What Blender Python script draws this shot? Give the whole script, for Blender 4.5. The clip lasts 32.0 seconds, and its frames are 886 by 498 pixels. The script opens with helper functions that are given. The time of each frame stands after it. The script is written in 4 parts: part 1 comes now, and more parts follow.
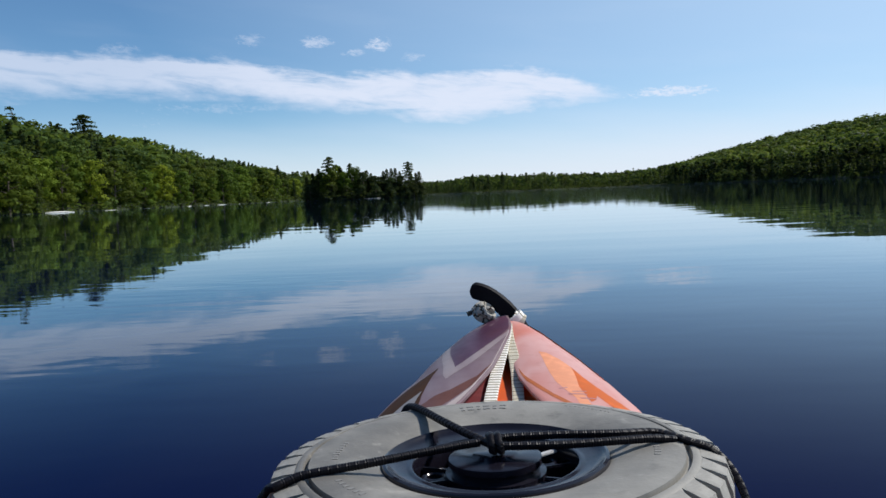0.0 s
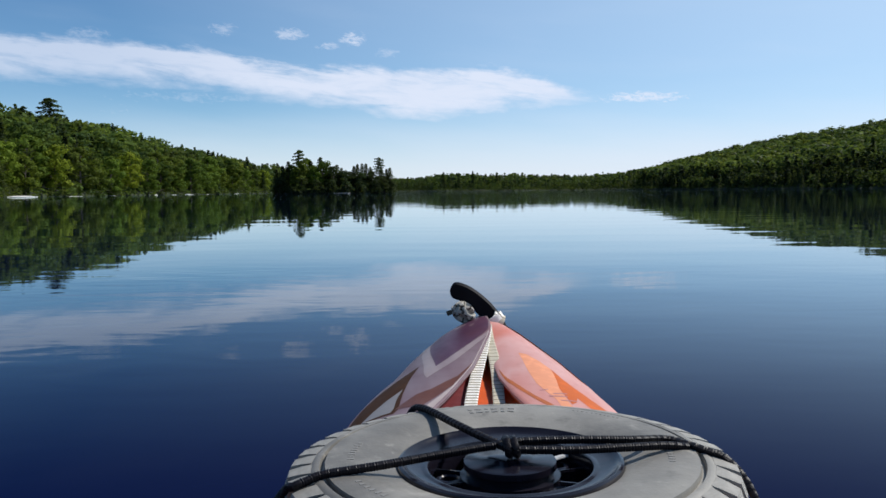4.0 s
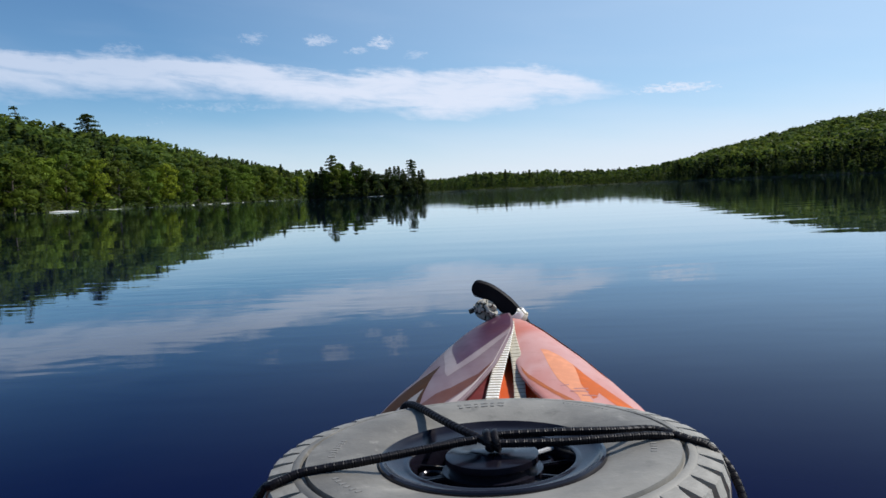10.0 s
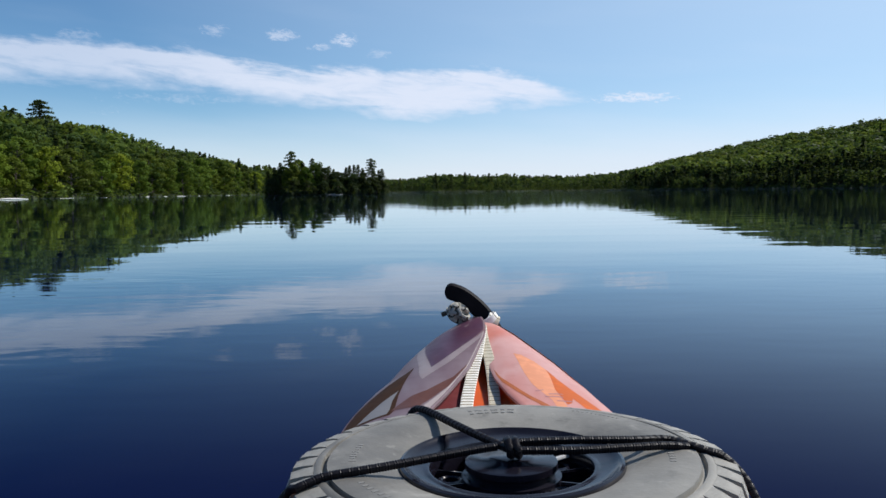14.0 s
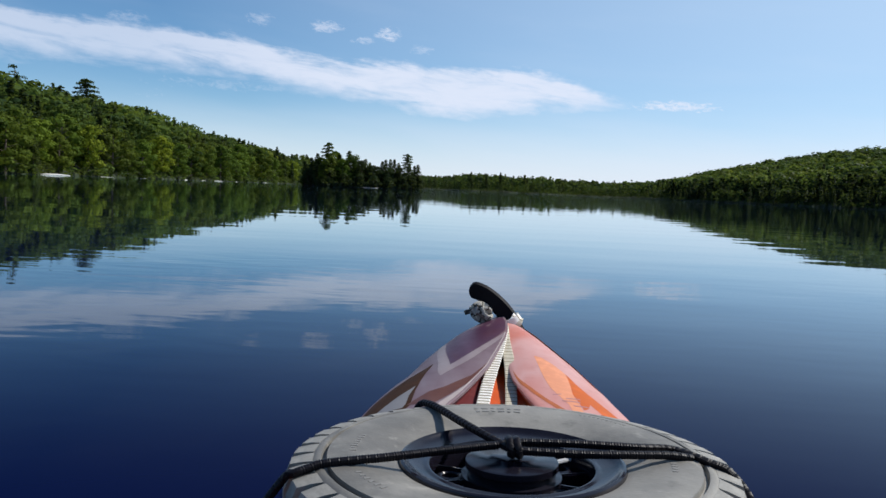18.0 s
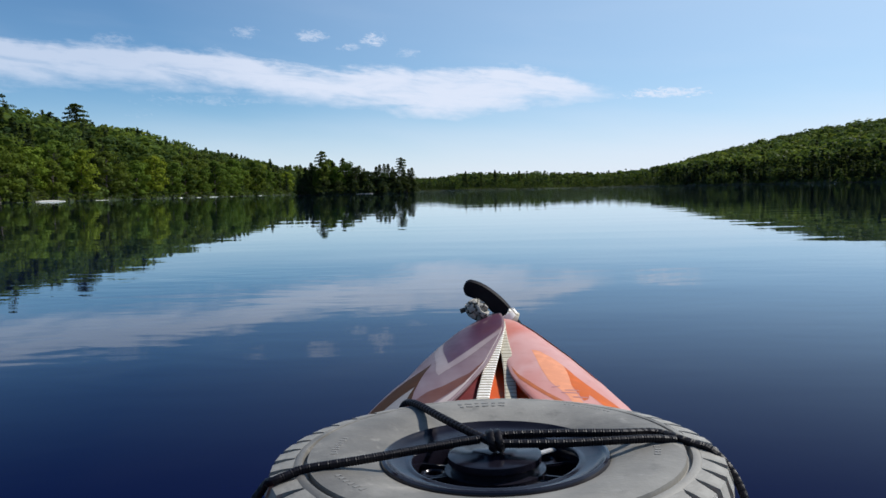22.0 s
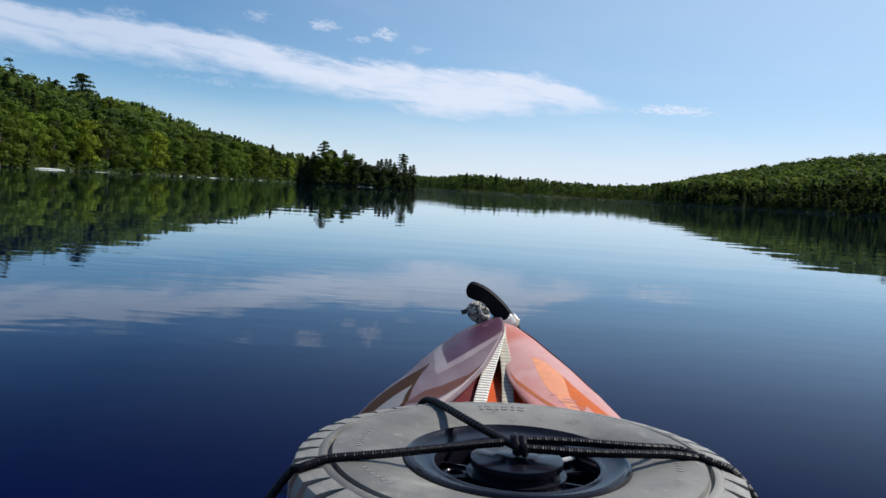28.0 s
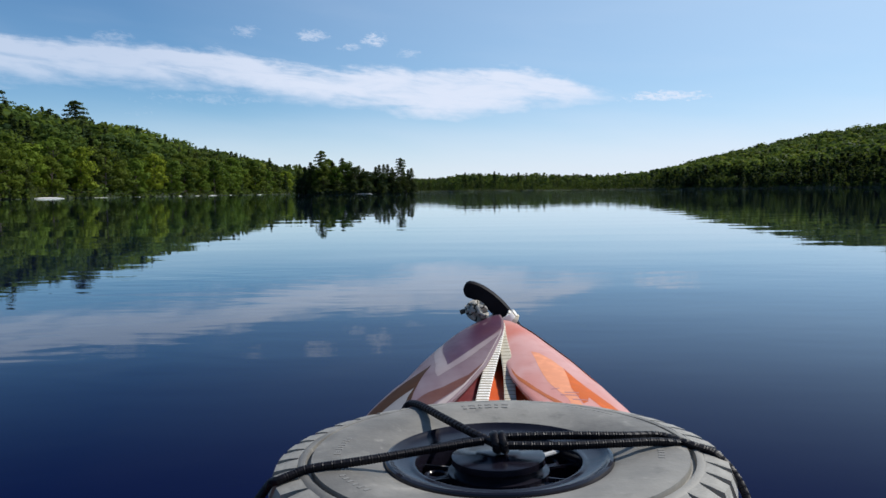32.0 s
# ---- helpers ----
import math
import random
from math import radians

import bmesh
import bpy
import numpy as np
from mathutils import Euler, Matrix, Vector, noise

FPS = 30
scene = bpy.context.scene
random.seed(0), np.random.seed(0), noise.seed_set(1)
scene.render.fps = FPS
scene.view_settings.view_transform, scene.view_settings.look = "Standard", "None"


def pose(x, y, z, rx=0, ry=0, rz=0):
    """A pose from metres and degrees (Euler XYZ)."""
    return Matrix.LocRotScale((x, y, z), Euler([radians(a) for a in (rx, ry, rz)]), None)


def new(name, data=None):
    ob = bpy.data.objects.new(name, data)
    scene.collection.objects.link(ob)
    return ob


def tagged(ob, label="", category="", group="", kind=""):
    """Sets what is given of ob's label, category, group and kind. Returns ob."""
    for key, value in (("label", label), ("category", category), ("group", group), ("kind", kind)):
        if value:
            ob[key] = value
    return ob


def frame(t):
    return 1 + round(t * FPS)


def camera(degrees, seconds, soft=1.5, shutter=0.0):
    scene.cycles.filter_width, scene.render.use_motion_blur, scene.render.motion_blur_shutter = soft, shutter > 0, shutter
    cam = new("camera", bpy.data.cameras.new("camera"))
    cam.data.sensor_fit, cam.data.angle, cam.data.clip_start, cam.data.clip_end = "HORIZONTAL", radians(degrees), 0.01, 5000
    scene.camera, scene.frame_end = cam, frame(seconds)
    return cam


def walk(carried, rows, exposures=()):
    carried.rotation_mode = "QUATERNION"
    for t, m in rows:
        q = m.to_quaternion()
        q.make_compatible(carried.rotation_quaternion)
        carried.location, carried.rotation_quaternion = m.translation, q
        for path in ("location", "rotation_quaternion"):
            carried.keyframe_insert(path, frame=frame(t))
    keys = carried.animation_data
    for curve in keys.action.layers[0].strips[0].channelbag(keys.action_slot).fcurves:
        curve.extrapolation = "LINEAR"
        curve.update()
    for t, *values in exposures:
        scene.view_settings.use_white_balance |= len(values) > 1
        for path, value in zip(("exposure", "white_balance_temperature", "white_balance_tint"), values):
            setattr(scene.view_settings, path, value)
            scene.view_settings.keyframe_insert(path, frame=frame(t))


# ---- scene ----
# The camera rides in a kayak that lies still on a lake. x to the right, y ahead, z up; the water is at z = 0.
cam = camera(56.0, 32.0)


def seat_pose(x, y, z, heading, tilt, lean):
    """Eye, heading to the right of +y, tilt upwards and lean to the left, in degrees."""
    return pose(x, y, z, 90 + tilt, 0, -heading) @ pose(0, 0, 0, 0, 0, lean)


# seconds, eye x, y, z, heading, tilt, lean
WALK = [
    (0.0, 0.0087, -0.0004, 0.6801, -3.494, -3.783, -2.414),
    (0.5, -0.0041, -0.0034, 0.6822, -4.273, -3.945, 3.193),
    (1.0, -0.0217, -0.0028, 0.6789, -2.570, -3.952, 2.686),
    (1.5, -0.0243, -0.0033, 0.6834, -0.666, -3.916, -0.677),
    (2.0, -0.0108, -0.0011, 0.6822, -1.160, -3.901, -3.319),
    (2.5, -0.0007, 0.0005, 0.6798, -2.907, -3.868, -0.961),
    (3.0, -0.0022, -0.0020, 0.6830, -3.633, -3.966, 1.070),
    (3.5, -0.0199, -0.0026, 0.6799, -2.623, -3.994, 2.108),
    (4.0, -0.0215, -0.0034, 0.6842, -1.329, -4.000, -0.504),
    (4.5, -0.0067, -0.0005, 0.6822, -1.602, -4.039, -3.279),
    (5.0, 0.0047, -0.0002, 0.6815, -3.180, -3.979, -1.475),
    (5.5, -0.0021, -0.0018, 0.6813, -4.021, -4.000, 1.910),
    (6.0, -0.0132, -0.0026, 0.6818, -3.186, -4.005, 2.306),
    (6.5, -0.0198, -0.0030, 0.6836, -1.673, -3.949, 0.094),
    (7.0, -0.0103, -0.0004, 0.6819, -1.487, -3.976, -1.908),
    (7.5, 0.0044, 0.0004, 0.6801, -3.206, -3.956, -1.319),
    (8.0, 0.0033, -0.0025, 0.6832, -4.252, -3.996, 1.384),
    (8.5, -0.0133, -0.0024, 0.6802, -3.432, -4.058, 2.915),
    (9.0, -0.0159, -0.0019, 0.6830, -1.768, -3.990, -0.636),
    (9.5, -0.0080, -0.0007, 0.6829, -1.683, -3.991, -2.017),
    (10.0, 0.0130, -0.0005, 0.6801, -3.745, -3.934, -2.670),
    (10.5, 0.0073, -0.0035, 0.6827, -4.830, -3.955, 2.411),
    (11.0, -0.0068, -0.0009, 0.6786, -3.833, -3.976, 1.956),
    (11.5, -0.0148, -0.0020, 0.6825, -2.231, -3.891, 0.212),
    (12.0, -0.0079, -0.0004, 0.6823, -1.833, -3.951, -1.383),
    (12.5, -0.0004, 0.0002, 0.6798, -3.260, -3.982, 0.804),
    (13.0, -0.0029, -0.0028, 0.6834, -4.009, -4.068, 2.008),
    (13.5, -0.0199, -0.0020, 0.6797, -2.361, -3.992, 0.905),
    (14.0, -0.0263, -0.0048, 0.6848, -0.809, -3.944, -0.671),
    (14.5, -0.0114, -0.0003, 0.6808, -1.125, -3.924, -3.118),
    (15.0, -0.0053, -0.0008, 0.6819, -2.933, -3.965, -0.168),
    (15.5, -0.0075, -0.0021, 0.6818, -3.610, -4.055, 2.163),
    (16.0, -0.0180, -0.0025, 0.6824, -2.229, -4.038, 1.278),
    (16.5, -0.0283, -0.0053, 0.6854, -0.341, -3.951, -1.026),
    (17.0, -0.0162, -0.0004, 0.6807, -1.015, -3.981, -1.754),
    (17.5, -0.0088, -0.0006, 0.6816, -2.506, -3.962, 0.207),
    (18.0, -0.0155, -0.0032, 0.6827, -2.969, -4.092, 2.490),
    (18.5, -0.0282, -0.0040, 0.6812, -1.494, -4.033, 1.292),
    (19.0, -0.0240, -0.0043, 0.6854, -0.621, -4.005, -1.578),
    (19.5, -0.0069, 0.0007, 0.6800, -1.793, -3.980, -2.304),
    (20.0, -0.0025, -0.0015, 0.6821, -3.583, -3.919, 0.603),
    (20.5, -0.0096, -0.0030, 0.6826, -3.684, -4.033, 2.403),
    (21.0, -0.0246, -0.0037, 0.6814, -2.062, -4.060, 2.598),
    (21.5, -0.0135, -0.0023, 0.6851, -1.461, -4.040, -1.746),
    (22.0, 0.0018, 0.0009, 0.6798, -2.916, -4.027, -1.274),
    (22.5, -0.0013, -0.0028, 0.6830, -4.134, -4.062, 2.447),
    (23.0, -0.0099, -0.0023, 0.6814, -3.635, -4.118, 2.362),
    (23.5, -0.0203, -0.0030, 0.6830, -2.069, -4.091, 1.818),
    (24.0, -0.0116, -0.0010, 0.6837, -1.625, -4.130, -0.736),
    (24.5, 0.0061, 0.0007, 0.6797, -3.347, -4.061, -1.470),
    (25.0, 0.0033, -0.0031, 0.6839, -4.309, -4.035, 2.007),
    (25.5, -0.0079, -0.0012, 0.6793, -3.774, -4.055, 2.174),
    (26.0, -0.0172, -0.0018, 0.6822, -1.867, -3.998, 0.240),
    (26.5, -0.0127, -0.0007, 0.6824, -1.385, -4.039, -1.774),
    (27.0, -0.0057, -0.0005, 0.6819, -2.741, -4.036, -0.158),
    (27.5, -0.0064, -0.0034, 0.6835, -3.825, -4.029, 2.938),
    (28.0, -0.0231, -0.0038, 0.6803, -2.592, -4.055, 3.350),
    (28.5, -0.0270, -0.0049, 0.6848, -0.961, -4.004, -0.090),
    (29.0, -0.0154, -0.0018, 0.6837, -0.905, -4.011, -2.351),
    (29.5, -0.0068, 0.0001, 0.6805, -2.643, -4.017, 0.503),
    (30.0, -0.0112, -0.0031, 0.6832, -3.433, -4.142, 2.494),
    (30.5, -0.0303, -0.0057, 0.6814, -1.932, -4.094, 3.372),
    (31.0, -0.0289, -0.0051, 0.6854, -0.373, -4.091, -0.643),
    (31.5, -0.0177, -0.0017, 0.6831, -0.877, -4.045, -1.757),
    (32.0, -0.0022, 0.0005, 0.6801, -2.822, -3.967, -0.696),
]

walk(cam, [(t, seat_pose(*row)) for t, *row in WALK], [(0.0, 0.0, 6050, 12), (32.0, 0.0, 6050, 12)])

# ---- sky, sun and exposure ----
SUN_AZ, SUN_EL = 66.0, 47.0
SUNWARD = (math.sin(radians(SUN_AZ)) * math.cos(radians(SUN_EL)), math.cos(radians(SUN_AZ)) * math.cos(radians(SUN_EL)), math.sin(radians(SUN_EL)))
world = bpy.data.worlds.new("lake_sky")
scene.world = world
world.use_nodes = True


class Nodes:
    """Short-hand for building a node tree."""

    def __init__(self, tree):
        self.tree = tree
        tree.nodes.clear()

    def add(self, kind, inputs=()):
        n = self.tree.nodes.new(kind)
        for k, v in dict(inputs).items():
            self.put(n, k, v)
        return n

    def put(self, n, k, v):
        if isinstance(v, bpy.types.NodeSocket):
            self.tree.links.new(v, n.inputs[k])
        else:
            n.inputs[k].default_value = v

    def math(self, op, a, b=0.0, c=0.0, clamp=False):
        n = self.add("ShaderNodeMath", {0: a, 1: b, 2: c})
        n.operation = op
        n.use_clamp = clamp
        return n.outputs[0]

    def ramp(self, fac, stops, mode="LINEAR"):
        n = self.add("ShaderNodeValToRGB", {0: fac})
        n.color_ramp.interpolation = mode
        el = n.color_ramp.elements
        while len(el) < len(stops):
            el.new(0.5)
        for e, (p, c) in zip(el, stops):
            e.position = p
            e.color = (*c, 1) if isinstance(c, tuple) else (c, c, c, 1)
        return n.outputs[0]

    def noise(self, vec, scale, detail=4.0, rough=0.55, dist=0.0):
        n = self.add("ShaderNodeTexNoise", {"Scale": scale, "Detail": detail, "Roughness": rough, "Distortion": dist})
        if vec is not None:
            self.put(n, "Vector", vec)
        return n.outputs[0]

    def mix(self, fac, a, b, kind="MIX"):
        n = self.add("ShaderNodeMix")
        n.data_type, n.blend_type = "RGBA", kind
        for k, v in ((0, fac), (6, a), (7, b)):
            if isinstance(v, tuple) and len(v) == 3:
                v = (*v, 1)
            self.put(n, k, v)
        return n.outputs[2]

    def step(self, x, lo, hi):
        n = self.add("ShaderNodeMapRange", {0: x, 1: lo, 2: hi, 3: 0.0, 4: 1.0})
        n.interpolation_type = "SMOOTHSTEP"
        return n.outputs[0]


def build_world():
    g = Nodes(world.node_tree)
    sky = g.add("ShaderNodeTexSky")
    sky.sky_type, sky.sun_disc, sky.sun_elevation, sky.sun_rotation = "NISHITA", False, radians(SUN_EL), radians(SUN_AZ)
    sky.air_density, sky.dust_density, sky.ozone_density, sky.altitude = SKY_AIR, SKY_DUST, SKY_OZONE, 2000
    way = g.add("ShaderNodeTexCoord").outputs["Generated"]
    sep = g.add("ShaderNodeSeparateXYZ", {0: way})
    az = g.math("MULTIPLY", g.math("ARCTAN2", sep.outputs[0], sep.outputs[1]), 57.2958)
    el = g.math("MULTIPLY", g.math("ARCSINE", sep.outputs[2]), 57.2958)
    # wispy band of cirrus: upper and lower edge by bearing, broken up by streaky noise
    u = g.math("DIVIDE", g.math("ADD", az, 60.0), 80.0)
    upper = g.math("MULTIPLY", g.ramp(u, [((a + 60) / 80, e / 15) for a, e in UPPER]), 15.0)
    lower = g.math("MULTIPLY", g.ramp(u, [((a + 60) / 80, e / 15) for a, e in LOWER]), 15.0)
    leaned = g.math("ADD", el, g.math("MULTIPLY", az, 0.10))
    streak = g.add("ShaderNodeCombineXYZ", {0: g.math("MULTIPLY", az, 0.16), 1: g.math("MULTIPLY", leaned, 0.9), 2: 3.7}).outputs[0]
    puffy = g.add("ShaderNodeCombineXYZ", {0: g.math("MULTIPLY", az, 0.45), 1: g.math("MULTIPLY", leaned, 1.0), 2: 1.3}).outputs[0]
    n1 = g.noise(streak, 1.3, 6, 0.62, 0.4)
    n2 = g.noise(puffy, 1.1, 5, 0.6)
    n3 = g.noise(streak, 0.55, 3, 0.5)
    rag = g.math("MULTIPLY_ADD", g.math("SUBTRACT", n2, 0.5), 1.5, g.math("MULTIPLY", g.math("SUBTRACT", n1, 0.5), 1.7))
    top = g.step(g.math("ADD", g.math("SUBTRACT", upper, el), rag), -0.15, 0.75)
    low = g.step(g.math("ADD", g.math("SUBTRACT", el, lower), rag), -0.75, 1.0)
    fade = g.step(az, 11.0, 7.0)
    edge = g.math("MULTIPLY", g.math("MULTIPLY", top, low), fade)
    thin = g.math("MULTIPLY_ADD", g.step(az, -26.0, -10.0), 0.3, 0.7)
    band = g.math("MULTIPLY", g.math("MULTIPLY", edge, thin), g.step(n1, 0.0, 0.56))
    # detached puffs: bearing, height, half width, half height, strength
    parts = [band]
    n4 = g.noise(puffy, 4.0, 5, 0.65, 0.5)
    for a, e, w, h, k in PUFFS:
        d = g.math("POWER", g.math("DIVIDE", g.math("SUBTRACT", az, a), w), 2.0)
        d = g.math("ADD", d, g.math("POWER", g.math("DIVIDE", g.math("SUBTRACT", el, e), h), 2.0))
        d = g.math("MULTIPLY_ADD", g.math("SUBTRACT", n4, 0.5), -6.0, g.math("MULTIPLY_ADD", g.math("SUBTRACT", n1, 0.5), -4.0, d))
        parts.append(g.math("MULTIPLY", g.step(d, 1.3, -1.1), k))
    # thin veil over the whole sky, thicker low down
    veil = g.math("MULTIPLY", g.step(n3, 0.45, 0.8), 0.06)
    parts.append(g.math("MULTIPLY", veil, g.step(el, 40.0, 6.0)))
    haze = g.math("MULTIPLY", g.step(g.math("MULTIPLY_ADD", n3, 3.0, el), 9.0, 0.5), g.math("MULTIPLY_ADD", g.step(az, -30.0, 20.0), 0.36, 0.50))
    parts.append(haze)
    # thin high veil that brightens towards the sun
    lit = g.add("ShaderNodeVectorMath", {0: way, 1: SUNWARD})
    lit.operation = "DOT_PRODUCT"
    glow = g.math("MULTIPLY", g.math("DIVIDE", g.math("SUBTRACT", lit.outputs["Value"], 0.16), 0.84, clamp=True), g.math("MULTIPLY", g.step(el, 60.0, 8.0), 1.18))
    total = parts[0]
    for p in parts[1:]:
        total = g.math("MAXIMUM", total, p)
    total = g.math("MULTIPLY", total, g.step(el, 0.0, 1.0))
    clear = g.mix(1.0, sky.outputs[0], SKY_TINT, "MULTIPLY")
    clear = g.mix(g.math("MULTIPLY", glow, 0.85), clear, GLOW)
    colour = g.mix(g.math("MULTIPLY", total, 0.85), clear, CLOUD)
    colour = g.mix(g.math("MULTIPLY", g.step(el, 6.0, 0.0), 0.42), colour, HAZE)
    back = g.add("ShaderNodeBackground", {0: colour, 1: SKY_STRENGTH})
    out = g.add("ShaderNodeOutputWorld", {0: back.outputs[0]})


SKY_STRENGTH, SKY_AIR, SKY_DUST, SKY_OZONE = 0.109, 1.0, 0.3, 2.6
SKY_TINT = (0.735, 0.915, 0.935)
HAZE = (7.7, 7.65, 7.9)
GLOW = (6.2, 7.7, 8.9)
CLOUD = (7.55, 7.75, 8.3)
UPPER = [(-60, 11.0), (-28, 9.6), (-18, 9.5), (-15.5, 9.0), (-11, 8.6), (-3, 8.35), (4, 8.25), (7, 7.3), (9.3, 6.2), (11, 5.4), (16, 5.0)]
LOWER = [(-60, 8.0), (-28, 7.2), (-18, 7.2), (-14, 6.6), (-10.7, 6.2), (-7, 5.7), (-4.7, 5.1), (-1, 5.1), (4.5, 5.7), (9.5, 6.15), (16, 5.9)]
PUFFS = [(-7.2, 10.2, 0.85, 0.38, 0.9), (-8.9, 9.65, 0.75, 0.2, 0.55), (-11.5, 10.4, 1.0, 0.36, 0.6), (-15.7, 10.6, 0.9, 0.4, 0.4),
         (-5.0, 9.25, 0.75, 0.3, 0.45), (-24.0, 9.9, 1.2, 0.4, 0.3), (12.3, 6.05, 2.9, 0.34, 0.9), (-22.7, 5.2, 1.4, 0.4, 0.3),
         (-17.5, 6.2, 5.0, 0.35, 0.25)]
build_world()

lamp = bpy.data.lights.new("sun", "SUN")
lamp.energy, lamp.angle, lamp.color = 4.8, radians(0.6), (1.0, 0.93, 0.80)
sun = new("sun", lamp)
towards = Vector(SUNWARD)
sun.matrix_world = Matrix.Translation(towards * 50) @ towards.to_track_quat("Z", "Y").to_matrix().to_4x4()

# ---- materials ----
def material(name):
    m = bpy.data.materials.new(name)
    m.use_nodes = True
    return m, Nodes(m.node_tree)


def finish(g, colour, rough=0.5, bump=None, strength=0.3, distance=0.01, metal=0.0, spec=0.5, coat=0.0):
    b = g.add("ShaderNodeBsdfPrincipled", {"Roughness": rough, "Metallic": metal, "Specular IOR Level": spec, "Coat Weight": coat, "Coat Roughness": 0.08})
    g.put(b, "Base Color", (*colour, 1) if isinstance(colour, tuple) else colour)
    if bump is not None:
        n = g.add("ShaderNodeBump", {"Strength": strength, "Distance": distance, "Height": bump})
        g.put(b, "Normal", n.outputs[0])
    g.add("ShaderNodeOutputMaterial", {0: b.outputs[0]})
    return b


def obj_coord(g):
    return g.add("ShaderNodeTexCoord").outputs["Object"]


def stretched(g, vec, sx, sy, sz, turn=0.0):
    return g.add("ShaderNodeMapping", {0: vec, 2: (0, 0, radians(turn)), 3: (sx, sy, sz)}).outputs[0]


def water_material():
    m, g = material("lake_water")
    p = g.add("ShaderNodeNewGeometry").outputs["Position"]
    long_swell = g.noise(stretched(g, p, 0.6, 1.2, 1.0, 12), 1.0, 2, 0.5)
    ripple = g.noise(stretched(g, p, 2.1, 4.6, 1.0, -6), 1.0, 1.5, 0.5, 0.3)
    slow = g.noise(stretched(g, p, 0.13, 0.30, 1.0, 4), 1.0, 1, 0.4)
    fine = g.noise(stretched(g, p, 5.0, 13.0, 1.0, 9), 1.0, 2, 0.5)
    patch = g.step(g.noise(stretched(g, p, 0.06, 0.20, 1.0, 20), 1.0, 2, 0.5), 0.38, 0.62)
    h = g.math("MULTIPLY_ADD", g.math("MULTIPLY", ripple, g.math("MULTIPLY_ADD", patch, 0.75, 0.25)), RIPPLE[1], g.math("MULTIPLY", long_swell, RIPPLE[0]))
    h = g.math("MULTIPLY_ADD", g.math("MULTIPLY", fine, patch), RIPPLE[2], h)
    sep = g.add("ShaderNodeSeparateXYZ", {0: p})
    open_water = g.step(sep.outputs[1], 4.0, 15.0)
    h = g.math("MULTIPLY", h, g.math("MULTIPLY_ADD", open_water, -0.96, 1.0))
    bars = g.noise(stretched(g, p, 0.28, 0.85, 1.0, 3), 1.0, 0.6, 0.5)
    h = g.math("MULTIPLY_ADD", slow, RIPPLE[3], h)
    breeze = g.step(g.math("MULTIPLY_ADD", sep.outputs[1], -0.20, sep.outputs[0]), 0.0, 3.0)
    bars = g.math("MULTIPLY", bars, g.math("MULTIPLY_ADD", breeze, 1.0, 1.0))
    h = g.math("MULTIPLY_ADD", g.math("MULTIPLY", bars, g.math("MULTIPLY_ADD", g.step(sep.outputs[1], 30.0, 120.0), -0.7, 1.0)), RIPPLE[4], h)
    bump = g.add("ShaderNodeBump", {"Strength": 1.0, "Distance": 1.0, "Height": h})
    facing = g.add("ShaderNodeLayerWeight", {"Blend": 0.5, "Normal": bump.outputs[0]}).outputs["Facing"]
    slope = g.math("POWER", g.math("DIVIDE", g.math("SUBTRACT", 1.0, facing, clamp=True), 0.149), 1.62)
    gloss = g.math("MULTIPLY_ADD", g.math("EXPONENT", g.math("MULTIPLY", slope, -1.0)), 0.98, 0.006, clamp=True)
    deep = g.add("ShaderNodeBsdfDiffuse", {"Color": (0.0009, 0.0024, 0.0290, 1)})
    away = g.add("ShaderNodeVectorMath", {0: p})
    away.operation = "LENGTH"
    rough = g.math("MULTIPLY_ADD", g.step(away.outputs["Value"], 15.0, 90.0), 0.012, 0.018)
    mirror = g.add("ShaderNodeBsdfGlossy", {"Color": (0.87, 0.96, 1, 1), "Roughness": rough, "Normal": bump.outputs[0]})
    surface = g.add("ShaderNodeMixShader", {0: gloss, 1: deep.outputs[0], 2: mirror.outputs[0]})
    g.add("ShaderNodeOutputMaterial", {0: surface.outputs[0]})
    return m


RIPPLE = (0.0016, 0.0018, 0.0003, 0.0020, 0.0034)


def foliage_material(name, dark, light, per_object):
    m, g = material(name)
    p = g.add("ShaderNodeNewGeometry")
    if per_object:
        tint = g.add("ShaderNodeObjectInfo").outputs["Random"]
    else:
        node = g.add("ShaderNodeAttribute")
        node.attribute_name = "tint"
        tint = node.outputs["Fac"]
    leaf = p.outputs["Random Per Island"]
    k = g.math("MULTIPLY_ADD", leaf, 0.2, g.math("MULTIPLY", tint, 0.85), clamp=True)
    colour = g.mix(k, dark, light)
    warm = g.mix(g.step(tint, 0.62, 1.0), colour, (light[0] * 1.35, light[1] * 1.06, light[2] * 0.75))
    other = g.math("FRACT", g.math("MULTIPLY", tint, 7.31))
    warm = g.mix(g.math("MULTIPLY", g.step(other, 0.45, 0.95), 0.55), warm, (light[0] * 0.62, light[1] * 0.46, light[2] * 0.6))
    d = g.add("ShaderNodeBsdfPrincipled", {"Base Color": warm, "Roughness": 0.6, "Specular IOR Level": 0.08})
    t = g.add("ShaderNodeBsdfTranslucent", {"Color": g.mix(0.45, warm, (0.17, 0.225, 0.025))})
    mx = g.add("ShaderNodeMixShader", {0: 0.45, 1: d.outputs[0], 2: t.outputs[0]})
    g.add("ShaderNodeOutputMaterial", {0: mx.outputs[0]})
    return m


